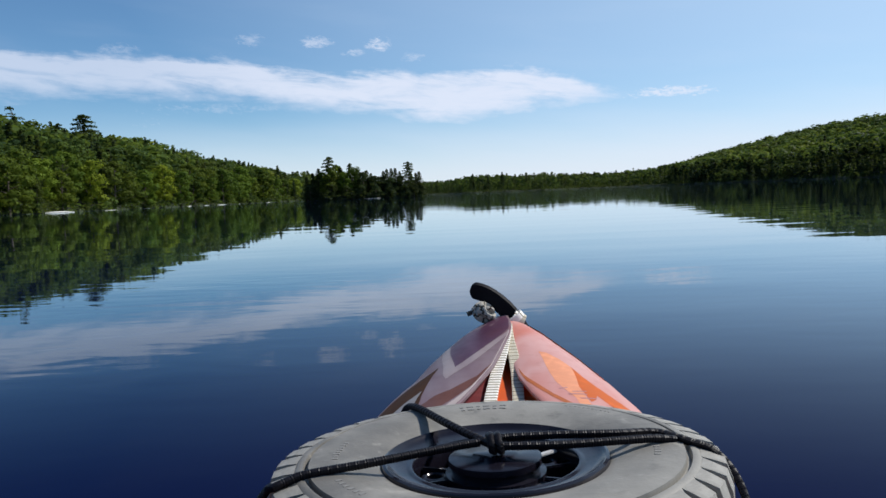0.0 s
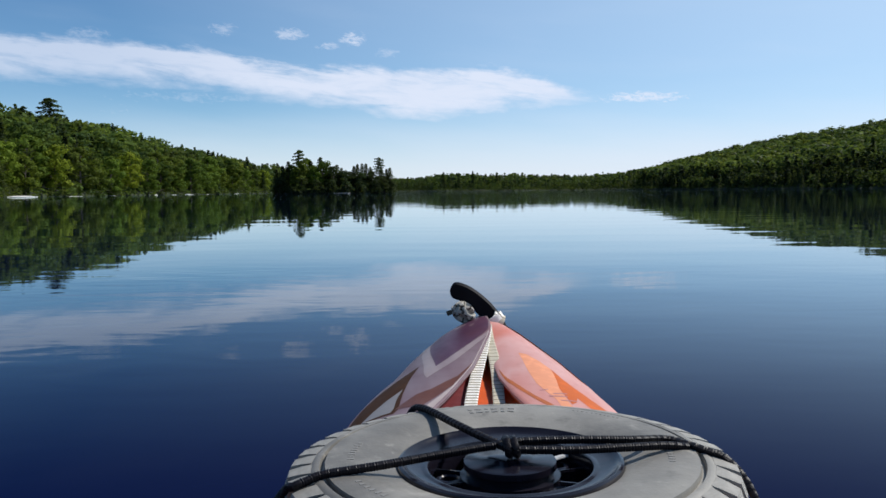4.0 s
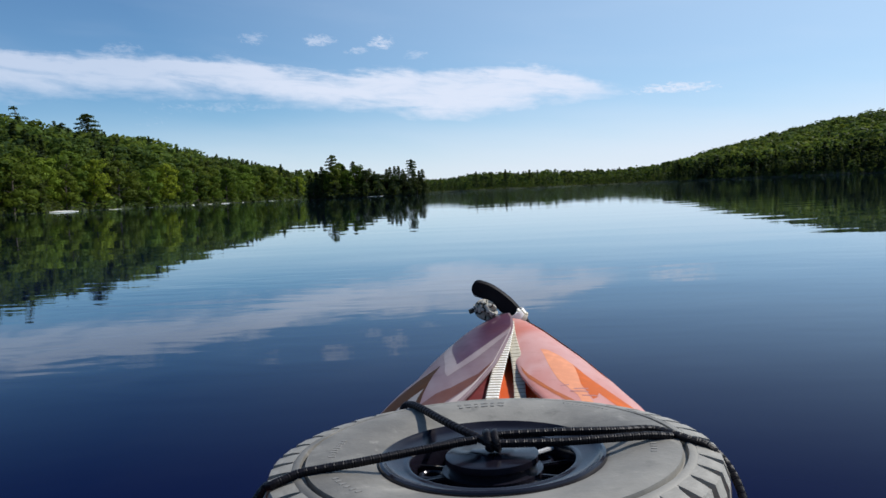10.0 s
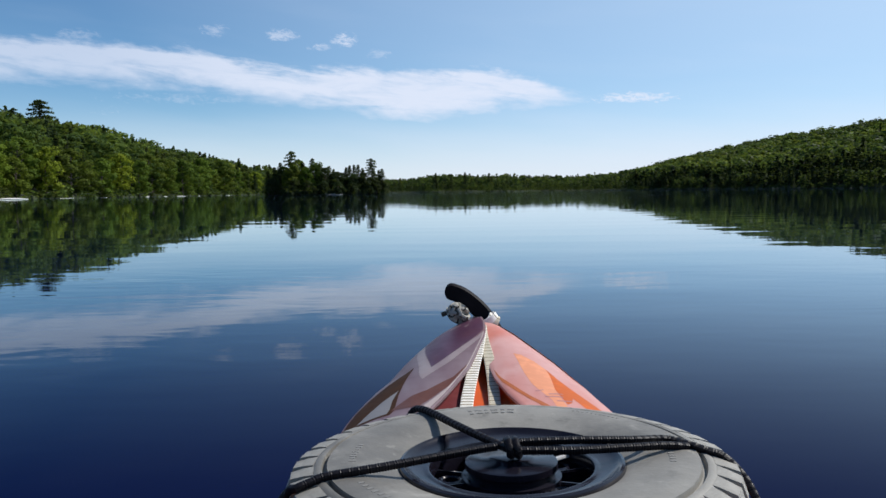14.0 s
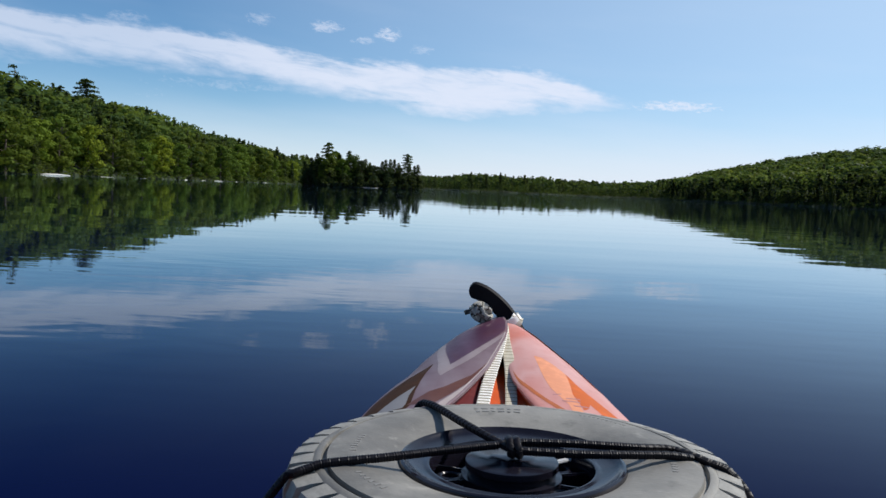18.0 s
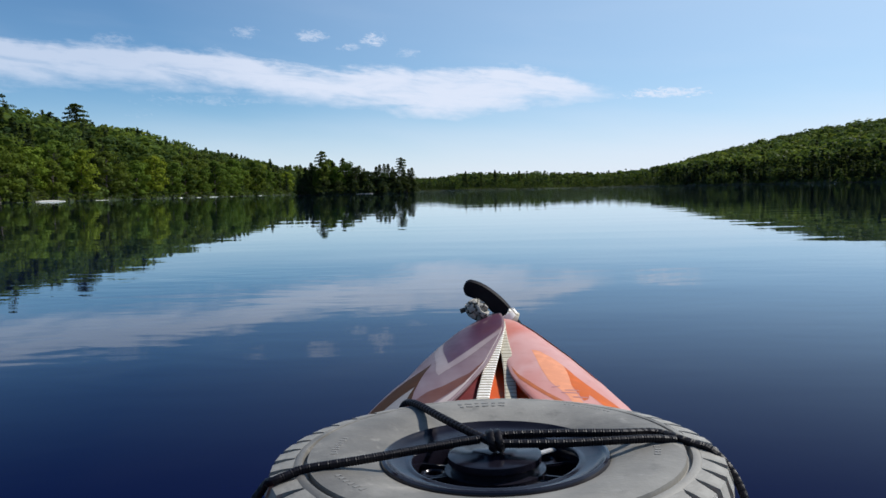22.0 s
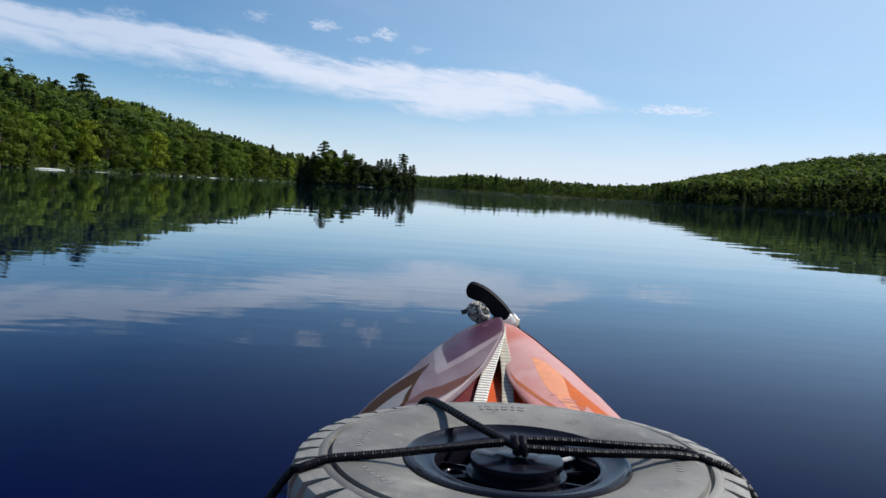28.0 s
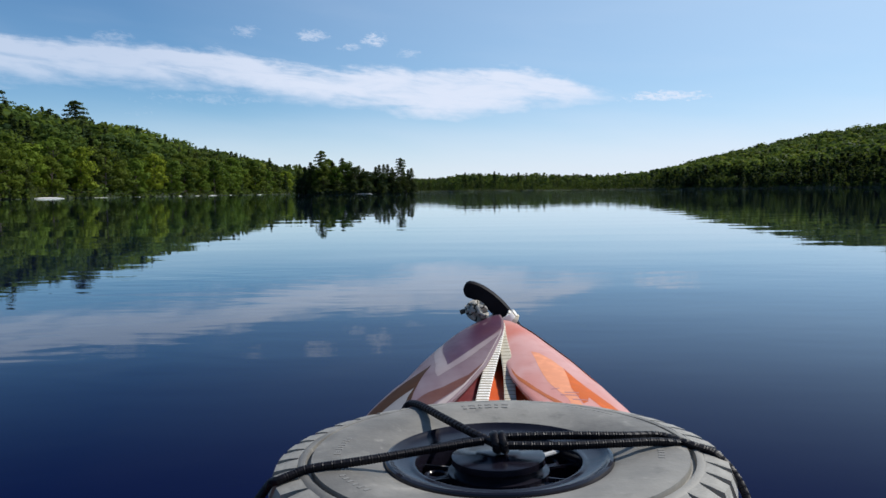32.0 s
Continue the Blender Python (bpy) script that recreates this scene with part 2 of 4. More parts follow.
def bark_material():
    m, g = material("bark")
    n = g.noise(stretched(g, obj_coord(g), 3, 3, 0.6), 4.0, 5, 0.6)
    finish(g, g.mix(n, (0.05, 0.038, 0.028), (0.19, 0.155, 0.12)), 0.9, n, 0.5, 0.05)
    return m


def ground_material():
    m, g = material("forest_floor")
    p = g.add("ShaderNodeNewGeometry").outputs["Position"]
    a, b = g.noise(p, 0.05, 5), g.noise(p, 0.9, 4)
    c = g.mix(a, (0.012, 0.020, 0.007), (0.03, 0.045, 0.013))
    c = g.mix(g.step(b, 0.56, 0.8), c, (0.05, 0.045, 0.03))
    finish(g, c, 0.95, b, 0.6, 0.3)
    return m


def rock_material():
    m, g = material("pale_rock")
    v = obj_coord(g)
    a, b = g.noise(v, 0.7, 5), g.noise(v, 5.0, 5)
    c = g.mix(a, (0.74, 0.72, 0.68), (0.88, 0.87, 0.83))
    c = g.mix(g.step(b, 0.62, 0.85), c, (0.30, 0.29, 0.26))
    finish(g, c, 0.85, b, 0.6, 0.08)
    return m


def rubber_material(name, base, dusty, rough, spec=0.4):
    m, g = material(name)
    v = obj_coord(g)
    a, b, c = g.noise(v, 14, 5, 0.6), g.noise(v, 90, 4), g.noise(v, 420, 3)
    col = g.mix(g.step(a, 0.35, 0.7), base, dusty)
    col = g.mix(g.math("MULTIPLY", g.step(b, 0.55, 0.8), 0.5), col, tuple(k * 0.55 for k in base))
    stain = g.noise(v, 34, 6, 0.7, 1.2)
    col = g.mix(g.math("MULTIPLY", g.step(stain, 0.54, 0.7), 0.55), col, tuple(k * 1.35 for k in dusty))
    grain = g.math("MULTIPLY_ADD", b, 1.5, c)
    finish(g, col, g.math("MULTIPLY_ADD", a, 0.18, rough), grain, 0.35, 0.0005, spec=spec)
    return m


def plastic_material(name, base, rough=0.35, coat=0.0, spec=None):
    m, g = material(name)
    v = obj_coord(g)
    a, b = g.noise(v, 30, 4), g.noise(v, 300, 3)
    col = g.mix(g.math("MULTIPLY", g.step(a, 0.45, 0.75), 0.4), base, tuple(min(1, k * 1.6 + 0.015) for k in base))
    finish(g, col, g.math("MULTIPLY_ADD", a, 0.2, rough - 0.1), b, 0.06, 0.0005, coat=coat, spec=spec if spec is not None else 0.5 if rough < 0.5 else 0.15)
    return m


def hull_material(name, pale, mid, deep):
    """Moulded plastic in which two colours swirl into one another along the boat."""
    m, g = material(name)
    v = obj_coord(g)
    a = g.noise(stretched(g, v, 7.0, 2.2, 7.0, 24), 1.0, 3, 0.5, 0.6)
    b = g.noise(v, 40, 4, 0.6)
    c = g.noise(v, 260, 3)
    col = g.ramp(a, [(0.28, deep), (0.44, mid), (0.58, pale), (0.72, mid)])
    col = g.mix(g.math("MULTIPLY", g.step(b, 0.52, 0.8), 0.25), col, tuple(k * 0.6 for k in mid))
    finish(g, col, g.math("MULTIPLY_ADD", b, 0.16, 0.34), c, 0.1, 0.0006, spec=0.20)
    return m


def webbing_material():
    m, g = material("webbing")
    v = obj_coord(g)
    a, b = g.noise(v, 60, 4), g.noise(v, 700, 2)
    col = g.mix(g.step(a, 0.4, 0.75), (0.90, 0.87, 0.81), (0.76, 0.71, 0.62))
    finish(g, col, 0.85, b, 0.5, 0.0008)
    return m


def rope_material():
    m, g = material("black_cord")
    v = obj_coord(g)
    b = g.noise(v, 900, 2)
    a = g.noise(v, 120, 3)
    finish(g, g.mix(a, (0.003, 0.0025, 0.004), (0.008, 0.006, 0.009)), 0.46, b, 0.5, 0.0005, spec=0.22)
    return m


MAT = {
    "water": water_material(),
    "leaf": foliage_material("broad_leaves", (0.024, 0.050, 0.011), (0.158, 0.243, 0.024), True),
    "leaf_wood": foliage_material("wood_leaves", (0.024, 0.050, 0.018), (0.148, 0.217, 0.038), False),
    "needle": foliage_material("pine_needles", (0.020, 0.036, 0.020), (0.046, 0.076, 0.029), True),
    "needle_wood": foliage_material("wood_needles", (0.018, 0.032, 0.020), (0.050, 0.080, 0.029), False),
    "bark": bark_material(),
    "ground": ground_material(),
    "rock": rock_material(),
    "tyre": rubber_material("tyre_rubber", (0.125, 0.120, 0.110), (0.262, 0.250, 0.224), 0.48),
    "rubber": rubber_material("handle_rubber", (0.003, 0.003, 0.005), (0.006, 0.006, 0.009), 0.5, 0.12),
    "rim": plastic_material("rim_plastic", (0.008, 0.007, 0.012), 0.18, 0.0, 0.34),
    # left panel's mauve is darkened: shade of the side away from the sun
    "deck": hull_material("shaded_mauve_deck_plastic", (0.195, 0.142, 0.156), (0.150, 0.090, 0.104), (0.170, 0.064, 0.062)),
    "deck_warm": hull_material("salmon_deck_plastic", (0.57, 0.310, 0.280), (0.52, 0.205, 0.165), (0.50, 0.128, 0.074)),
    "well": plastic_material("well_plastic", (0.52, 0.085, 0.012), 0.5),
    "orange": plastic_material("orange_plastic", (0.50, 0.105, 0.012), 0.55),
    "brown": plastic_material("brown_plastic", (0.046, 0.018, 0.005), 0.6, 0.0, 0.06),
    "hull": plastic_material("hull_plastic", (0.66, 0.20, 0.07), 0.35),
    "web": webbing_material(),
    "web_dark": plastic_material("webbing_dark", (0.30, 0.26, 0.19), 0.8),
    "rope": rope_material(),
    "hub": plastic_material("hub_plastic", (0.008, 0.007, 0.012), 0.24, 0.0, 0.42),
    "tyre_worn": rubber_material("worn_tyre_rubber", (0.17, 0.165, 0.155), (0.28, 0.27, 0.25), 0.5),
    "steel": plastic_material("steel_pin", (0.5, 0.5, 0.5), 0.3),
}


# ---- mesh helpers ----
def make_mesh(name, verts, faces, mat, smooth=False):
    me = bpy.data.meshes.new(name)
    me.from_pydata([tuple(v) for v in verts], [], faces)
    me.materials.append(mat)
    if smooth:
        me.shade_smooth()
        me.set_sharp_from_angle(angle=radians(42))
    me.update()
    return me


def part(name, me, parent, label="", m=None):
    ob = new(name, me)
    ob.parent = parent
    if m is not None:
        ob.matrix_basis = m
    if label:
        tagged(ob, label)
    return ob


def grid_faces(rows, cols, wrap_rows=False, wrap_cols=False):
    out = []
    for i in range(rows if wrap_rows else rows - 1):
        for j in range(cols if wrap_cols else cols - 1):
            a, b = i, (i + 1) % rows
            c, d = j, (j + 1) % cols
            out.append((a * cols + c, b * cols + c, b * cols + d, a * cols + d))
    return out


def revolve(profile, n):
    """A closed profile of (r, z), turned round the z axis."""
    verts = [(r * math.cos(2 * math.pi * i / n), r * math.sin(2 * math.pi * i / n), z) for i in range(n) for r, z in profile]
    return verts, grid_faces(n, len(profile), True, True)


def spline(points, per=8):
    """Catmull-Rom curve through the points."""
    p = [Vector(q) for q in points]
    p = [p[0] * 2 - p[1]] + p + [p[-1] * 2 - p[-2]]
    out = []
    for i in range(1, len(p) - 2):
        for k in range(per):
            t = k / per
            a, b, c, d = p[i - 1], p[i], p[i + 1], p[i + 2]
            out.append(0.5 * ((2 * b) + (c - a) * t + (2 * a - 5 * b + 4 * c - d) * t * t + (3 * b - a - 3 * c + d) * t ** 3))
    out.append(p[-2])
    return out


def even(path, step):
    """The same path with points at even steps."""
    run = [0.0]
    for a, b in zip(path, path[1:]):
        run.append(run[-1] + (b - a).length)
    n = max(2, int(run[-1] / step))
    return [Vector([float(np.interp(run[-1] * i / n, run, [q[k] for q in path])) for k in range(3)]) for i in range(n + 1)]


def frames_along(path, up=Vector((0, 0, 1))):
    out = []
    for i, q in enumerate(path):
        t = (path[min(i + 1, len(path) - 1)] - path[max(i - 1, 0)]).normalized()
        side = t.cross(up)
        side = side.normalized() if side.length > 1e-4 else Vector((1, 0, 0))
        out.append((q, t, side, side.cross(t)))
    return out


def tube(path, radius, sides=8, taper=None, braid=0.0, pitch=3.0):
    verts = []
    fr = frames_along(path)
    for i, (q, t, s, u) in enumerate(fr):
        r = radius * (taper(i / (len(fr) - 1)) if taper else 1)
        for k in range(sides):
            a = 2 * math.pi * k / sides
            rr = r * (1 + braid * math.sin(2 * a + i * pitch) * math.cos(2 * a - i * pitch))
            verts.append(q + (s * math.cos(a) + u * math.sin(a)) * rr)
    faces = grid_faces(len(fr), sides, False, True)
    n = len(fr)
    faces.append(tuple(range(sides)))
    faces.append(tuple((n - 1) * sides + k for k in reversed(range(sides))))
    return verts, faces


def ribbon(path, width, thick, rib=0.0, up=Vector((0, 0, 1)), shape=None):
    """A flat strap of that width and thickness along a path, with raised cross ribs."""
    verts = []
    fr = frames_along(path, up)
    for i, (q, t, s, u) in enumerate(fr):
        k = i / (len(fr) - 1)
        w = width * 0.5 * (shape(k) if shape else 1)
        h = thick * 0.5 + (rib if i % 2 else 0.0)
        for a, b in ((-1, -0.6), (-0.8, -1), (0.8, -1), (1, -0.6), (1, 0.6), (0.8, 1), (-0.8, 1), (-1, 0.6)):
            verts.append(q + s * w * a + u * h * b)
    n = len(fr)
    faces = grid_faces(n, 8, False, True) + [tuple(range(8)), tuple((n - 1) * 8 + j for j in reversed(range(8)))]
    return verts, faces


def box(cx, cy, cz, sx, sy, sz, bevel=0.0):
    bm = bmesh.new()
    bmesh.ops.create_cube(bm, size=1.0, matrix=Matrix.Translation((cx, cy, cz)) @ Matrix.Diagonal((sx, sy, sz, 1)))
    if bevel:
        bmesh.ops.bevel(bm, geom=list(bm.edges), offset=bevel, segments=2, affect="EDGES")
    v = [tuple(x.co) for x in bm.verts]
    for i, x in enumerate(bm.verts):
        x.index = i
    f = [tuple(x.index for x in fc.verts) for fc in bm.faces]
    bm.free()
    return v, f


def bend(xs, table):
    a = [t[0] for t in table]
    b = [t[1] for t in table]
    return np.interp(xs, a, b)


# ---- ground and water ----
LEFT_SKY = [(-40, 6.3), (-34, 5.85), (-31.3, 5.53), (-29.7, 5.17), (-28.2, 4.85), (-26.5, 4.4), (-24.8, 4.25), (-23, 3.95), (-22, 3.65), (-20.5, 3.2), (-19, 2.75), (-17.4, 2.35), (-15.5, 1.85), (-14, 1.4), (-12.8, 1.1), (-8, 0.9), (-5, 0.75)]
RIGHT_SKY = [(-5, 0.70), (-3.2, 0.80), (-1.6, 0.97), (0, 1.02), (1.7, 0.92), (3.4, 0.82), (5.5, 0.74), (7.2, 0.72), (9, 0.82), (11, 1.02), (12.7, 1.3), (14.5, 1.83), (16, 2.15), (17.6, 2.52), (19.2, 2.82), (20.8, 3.09), (22.6, 3.33), (25, 3.74), (26.9, 4.0), (33, 4.4), (40, 4.5)]
SKYLINE = LEFT_SKY + RIGHT_SKY[1:]
SHORE = [(-180, 260), (-120, 190), (-80, 150), (-60, 140), (-45, 156), (-36, 187), (-30, 220), (-26, 251), (-22, 294), (-18, 356), (-15, 425), (-12.5, 500), (-9, 700), (-5, 1050), (-2.6, 1000), (-1.6, 760), (4, 740),
         (6, 820), (10, 800), (12, 700), (15, 610), (20, 520), (26, 440), (34, 380), (45, 330), (70, 300), (120, 300), (180, 260)]
REACH = [(-40, 1.7), (-8, 1.7), (-5, 1.3), (10, 1.3), (14, 1.8), (20, 1.95), (40, 1.95)]
CROWN_TOP = 13.0


def shore_distance(az):
    return bend(az, SHORE)


def ridge_distance(az):
    return shore_distance(az) * bend(az, REACH)


def ground_height(az, r):
    s, rr = shore_distance(az), ridge_distance(az)
    top = np.maximum(rr * np.tan(np.radians(bend(az, SKYLINE))) - CROWN_TOP, 2.0)
    k = (r - s) / (rr - s)
    up = 0.5 + top * np.clip(k, 0, 1) ** 0.9 + np.clip(k - 1, 0, 1) * 3.0
    down = -np.clip((s - r) * 0.15, 0, 4.0)
    edge = np.clip((r - s) / 1.5, 0, 1)
    wob = 0.5 * np.sin(r * 0.05 + az * 0.7) + 0.3 * np.sin(r * 0.11 - az * 1.9)
    return np.where(r > s, up * np.clip(edge, 0.0, 1) + wob * np.clip(k, 0, 1) * 2 - 0.25 * (1 - edge), down - 0.25)


def build_ground():
    az = np.concatenate([np.arange(-180, -40, 4), np.arange(-40, 40, 0.5), np.arange(40, 180.1, 4)])
    f = np.concatenate([np.linspace(0.0, 0.95, 6), np.linspace(0.99, 1.01, 9), np.linspace(1.03, 2.0, 22), np.array([2.4, 3.2, 5.0, 9.0, 16.0, 24.0])])
    verts = []
    for a in az:
        s = float(shore_distance(a))
        for k in f:
            r = min(s * k, 4800.0)
            verts.append((r * math.sin(radians(a)), r * math.cos(radians(a)), float(ground_height(a, r))))
    me = make_mesh("ground", verts, grid_faces(len(az), len(f)), MAT["ground"], True)
    tagged(new("ground", me), "wooded ground rising from the lake shore to low hills", "ground", kind="structure")


def build_water():
    n = 96
    radii = [0.0, 3, 8, 20, 60, 200, 600, 1400]
    verts, faces = [], []
    for r in radii:
        for i in range(n):
            a = 2 * math.pi * i / n
            verts.append((r * math.sin(a), r * math.cos(a), 0.0))
    for j in range(1, len(radii) - 1):
        for i in range(n):
            k = (i + 1) % n
            faces.append((j * n + i, j * n + k, (j + 1) * n + k, (j + 1) * n + i))
    faces.append(tuple(n + i for i in range(n)))
    me = make_mesh("water", verts, [tuple(reversed(q)) for q in faces], MAT["water"])
    tagged(new("water", me), "calm dark blue lake with faint ripples mirroring sky and hills", "lake", kind="structure")


build_ground()
build_water()

# ---- trees ----
def leaf_cards(centres, size, rng, outward, loose=0.7):
    """One small bent leaf spray at each centre, facing roughly outward: arrays of corners, four a spray."""
    n = len(centres)
    face = outward / np.maximum(np.linalg.norm(outward, axis=1), 1e-6)[:, None] + rng.normal(size=(n, 3)) * loose
    face /= np.linalg.norm(face, axis=1)[:, None]
    a = np.cross(face, rng.normal(size=(n, 3)))
    a /= np.linalg.norm(a, axis=1)[:, None]
    b = np.cross(face, a)
    w = (size * rng.uniform(0.6, 1.35, n))[:, None]
    k = rng.uniform(0.55, 1.0, (n, 1))
    lift = face * w * 0.2
    return np.stack([centres - a * w, centres - b * w * k + lift, centres + a * w, centres + b * w * k + lift], 1).reshape(-1, 3)


def broad_crown(rng, sprays, size, lump=1.0, loose=0.45):
    """Leaf sprays of a broad-leaved tree one unit high: lobes along limbs, denser outside, with gaps."""
    lobes = []
    for i in range(15):
        z = 0.12 + 0.78 * ((i + rng.uniform(0, 1)) / 15)
        reach = 0.27 * math.sin(math.pi * min(1, (z + 0.12) / 1.16)) ** 0.6
        a = i * 2.4 + rng.uniform(-0.5, 0.5)
        k = rng.uniform(0.45, 1.0)
        lobes.append((reach * k * math.cos(a), reach * k * math.sin(a), z, rng.uniform(0.085, 0.15) * lump))
    lobes.append((0, 0, 0.9, 0.09))
    out, way = [], []
    for i in range(sprays):
        x, y, z, r = lobes[rng.integers(len(lobes))]
        d = rng.normal(size=3)
        d /= np.linalg.norm(d)
        d[2] = d[2] * 0.75 + 0.12
        out.append(np.array((x, y, z)) + d * r * rng.uniform(0.6, 1.08))
        way.append(d + np.array((x, y, (z - 0.5) * 0.4)) * 1.5)
    return leaf_cards(np.array(out), size, rng, np.array(way), loose), lobes


def spruce_crown(rng, sprays, size):
    """Needle sprays of a narrow fir or spruce one unit high, in drooping tiers."""
    out = []
    for i in range(sprays):
        k = rng.uniform(0, 1) ** 1.25
        tier = 0.1 + 0.9 * (math.floor(k * 17) + rng.uniform(0, 0.55)) / 17
        wide = 0.155 * (1.02 - tier) ** 0.75 + 0.006
        a = rng.uniform(0, 2 * math.pi)
        wide *= 0.8 + 0.35 * math.sin(3 * a + tier * 23)
        q = rng.uniform(0.15, 1.0) ** 0.6
        out.append((wide * q * math.cos(a), wide * q * math.sin(a), tier - 0.03 * q))
    out = np.array(out)
    return leaf_cards(out, size, rng, out * (1, 1, 0) * 6 + np.array((0, 0, 0.45)), 0.6), []


def pine_crown(rng, sprays, size, lean=0.0):
    """Needle sprays of an old white pine one unit high: flat plates on long limbs, wide gaps between."""
    plates = []
    tiers = 7 if abs(lean) > 0.1 else 23
    for i in range(tiers):
        z = (0.42 if tiers < 10 else 0.34) + (0.55 if tiers < 10 else 0.63) * (i / (tiers - 1)) ** 0.9
        a = i * 2.1 + rng.uniform(-0.6, 0.6)
        far = (0.03 + (0.24 if tiers < 10 else 0.21) * (1.02 - z) ** 0.8) * rng.uniform(0.6, 1.15)
        plates.append((far * math.cos(a) + lean * z * z, far * math.sin(a), z, 0.06 + 0.085 * (1.05 - z)))
    plates.append((lean, 0, 0.985, 0.04))
    out = []
    for i in range(sprays):
        x, y, z, r = plates[rng.integers(len(plates))]
        a, q = rng.uniform(0, 2 * math.pi), rng.uniform(0, 1) ** 0.5
        out.append((x + r * 1.3 * q * math.cos(a), y + r * q * math.sin(a), z + rng.normal() * 0.009 + 0.022 * (1 - q)))
    out = np.array(out)
    return leaf_cards(out, size, rng, out * (1, 1, 0) * 2 + np.array((0, 0, 0.6)), 0.6), plates


def card_mesh(name, corners, mat, tint=None):
    n = len(corners) // 4
    me = bpy.data.meshes.new(name)
    me.vertices.add(4 * n)
    me.vertices.foreach_set("co", np.asarray(corners, dtype=np.float32).ravel())
    me.loops.add(4 * n)
    me.loops.foreach_set("vertex_index", np.arange(4 * n, dtype=np.int32))
    me.polygons.add(n)
    me.polygons.foreach_set("loop_start", np.arange(0, 4 * n, 4, dtype=np.int32))
    if tint is not None:
        me.attributes.new("tint", "FLOAT", "FACE").data.foreach_set("value", np.asarray(tint, dtype=np.float32))
    me.materials.append(mat)
    me.update()
    return me


def trunk_mesh(name, limbs, lean=0.0, top=0.96, wide=0.018):
    path = [Vector((lean * k * k * 1.0, 0.006 * math.sin(7 * k), -0.03 + (top + 0.03) * k)) for k in np.linspace(0, 1, 9)]
    verts, faces = tube(path, wide, 7, lambda k: 1.25 - 1.12 * k)
    for x, y, z, r in limbs:
        base = Vector((lean * (z - 0.12) ** 2, 0, z - 0.1 if z > 0.2 else z))
        v, f = tube([base, base.lerp(Vector((x, y, z)), 0.5) + Vector((0, 0, 0.012)), Vector((x, y, z))], wide * 0.36, 5, lambda k: 1.1 - 0.8 * k)
        faces += [tuple(i + len(verts) for i in q) for q in f]
        verts += v
    return make_mesh(name, verts, faces, MAT["bark"], True)


RNG = np.random.default_rng(11)
KINDS = {}
for kind, count in (("broad", 4), ("shaded_broad", 3), ("spruce", 3), ("pine", 4)):
    KINDS[kind] = []
    for i in range(count):
        if kind in ("broad", "shaded_broad"):
            cards, limbs = broad_crown(RNG, 2000, 0.0235, 1.0, 0.26)
            # second broad kind takes the needle colour to paint the island's shade
            leafy = "leaf" if kind == "broad" else "needle"
        elif kind == "spruce":
            cards, limbs = spruce_crown(RNG, 1700, 0.017)
            leafy = "needle"
        else:
            cards, limbs = pine_crown(RNG, 560 if i == 3 else 2500, 0.0155, (0.0, 0.03, -0.05, 0.2)[i])
            leafy = "needle"
        lean = (0.0, 0.03, -0.05, 0.2)[i] if kind == "pine" else 0.0
        KINDS[kind].append((trunk_mesh("trunk", limbs, lean, wide=0.012 if kind == "pine" else 0.016), card_mesh("crown", cards, MAT[leafy])))

TREE_NAMES = {"broad": ("broadleaf_tree", "tree"), "shaded_broad": ("shaded_broad_tree", "tree"), "spruce": ("spruce_tree", "tree"), "pine": ("pine_tree", "tree")}


def tree(kind, variant, az, r, height, wide, label, group, rng):
    trunk, crown = KINDS[kind][variant % len(KINDS[kind])]
    x, y = r * math.sin(radians(az)), r * math.cos(radians(az))
    z = max(float(ground_height(az, r)), 0.0) if group != "trees on the island" else island_height(x, y)
    ob = new(TREE_NAMES[kind][0])
    ob.matrix_basis = Matrix.LocRotScale((x, y, z), Euler((0, 0, rng.uniform(0, 6.28))), (height * wide, height * wide, height))
    part("trunk", trunk, ob)
    part("crown", crown, ob)
    return tagged(ob, label, "tree", group)


# the island: bearing, distance and half axes
ISLE_AZ, ISLE_R, ISLE_A, ISLE_B = -8.75, 322.0, 22.5, 9.0
ISLE = (ISLE_R * math.sin(radians(ISLE_AZ)), ISLE_R * math.cos(radians(ISLE_AZ)))


def island_height(x, y):
    a = radians(ISLE_AZ)
    dx, dy = x - ISLE[0], y - ISLE[1]
    u = (dx * math.cos(a) - dy * math.sin(a)) / ISLE_A
    v = (dx * math.sin(a) + dy * math.cos(a)) / ISLE_B
    return 1.6 * max(0.0, 1 - u * u - v * v) ** 0.6 - 0.05


def build_island():
    a0 = radians(ISLE_AZ)
    verts, n, m = [], 40, 9
    for i in range(n):
        t = 2 * math.pi * i / n
        for j in range(m):
            k = 1.06 * j / (m - 1)
            wob = 1 + 0.06 * math.sin(3 * t) + 0.04 * math.sin(7 * t + 1)
            u, v = ISLE_A * k * wob * math.cos(t), ISLE_B * k * wob * math.sin(t)
            x, y = ISLE[0] + u * math.cos(a0) + v * math.sin(a0), ISLE[1] - u * math.sin(a0) + v * math.cos(a0)
            verts.append((x, y, island_height(x, y) - (0.6 if j == m - 1 else 0.0)))
    me = make_mesh("island", verts, grid_faces(n, m, True, False), MAT["ground"], True)
    tagged(new("island", me), "small dark wooded island standing in the calm lake", "island", kind="structure")


build_island()

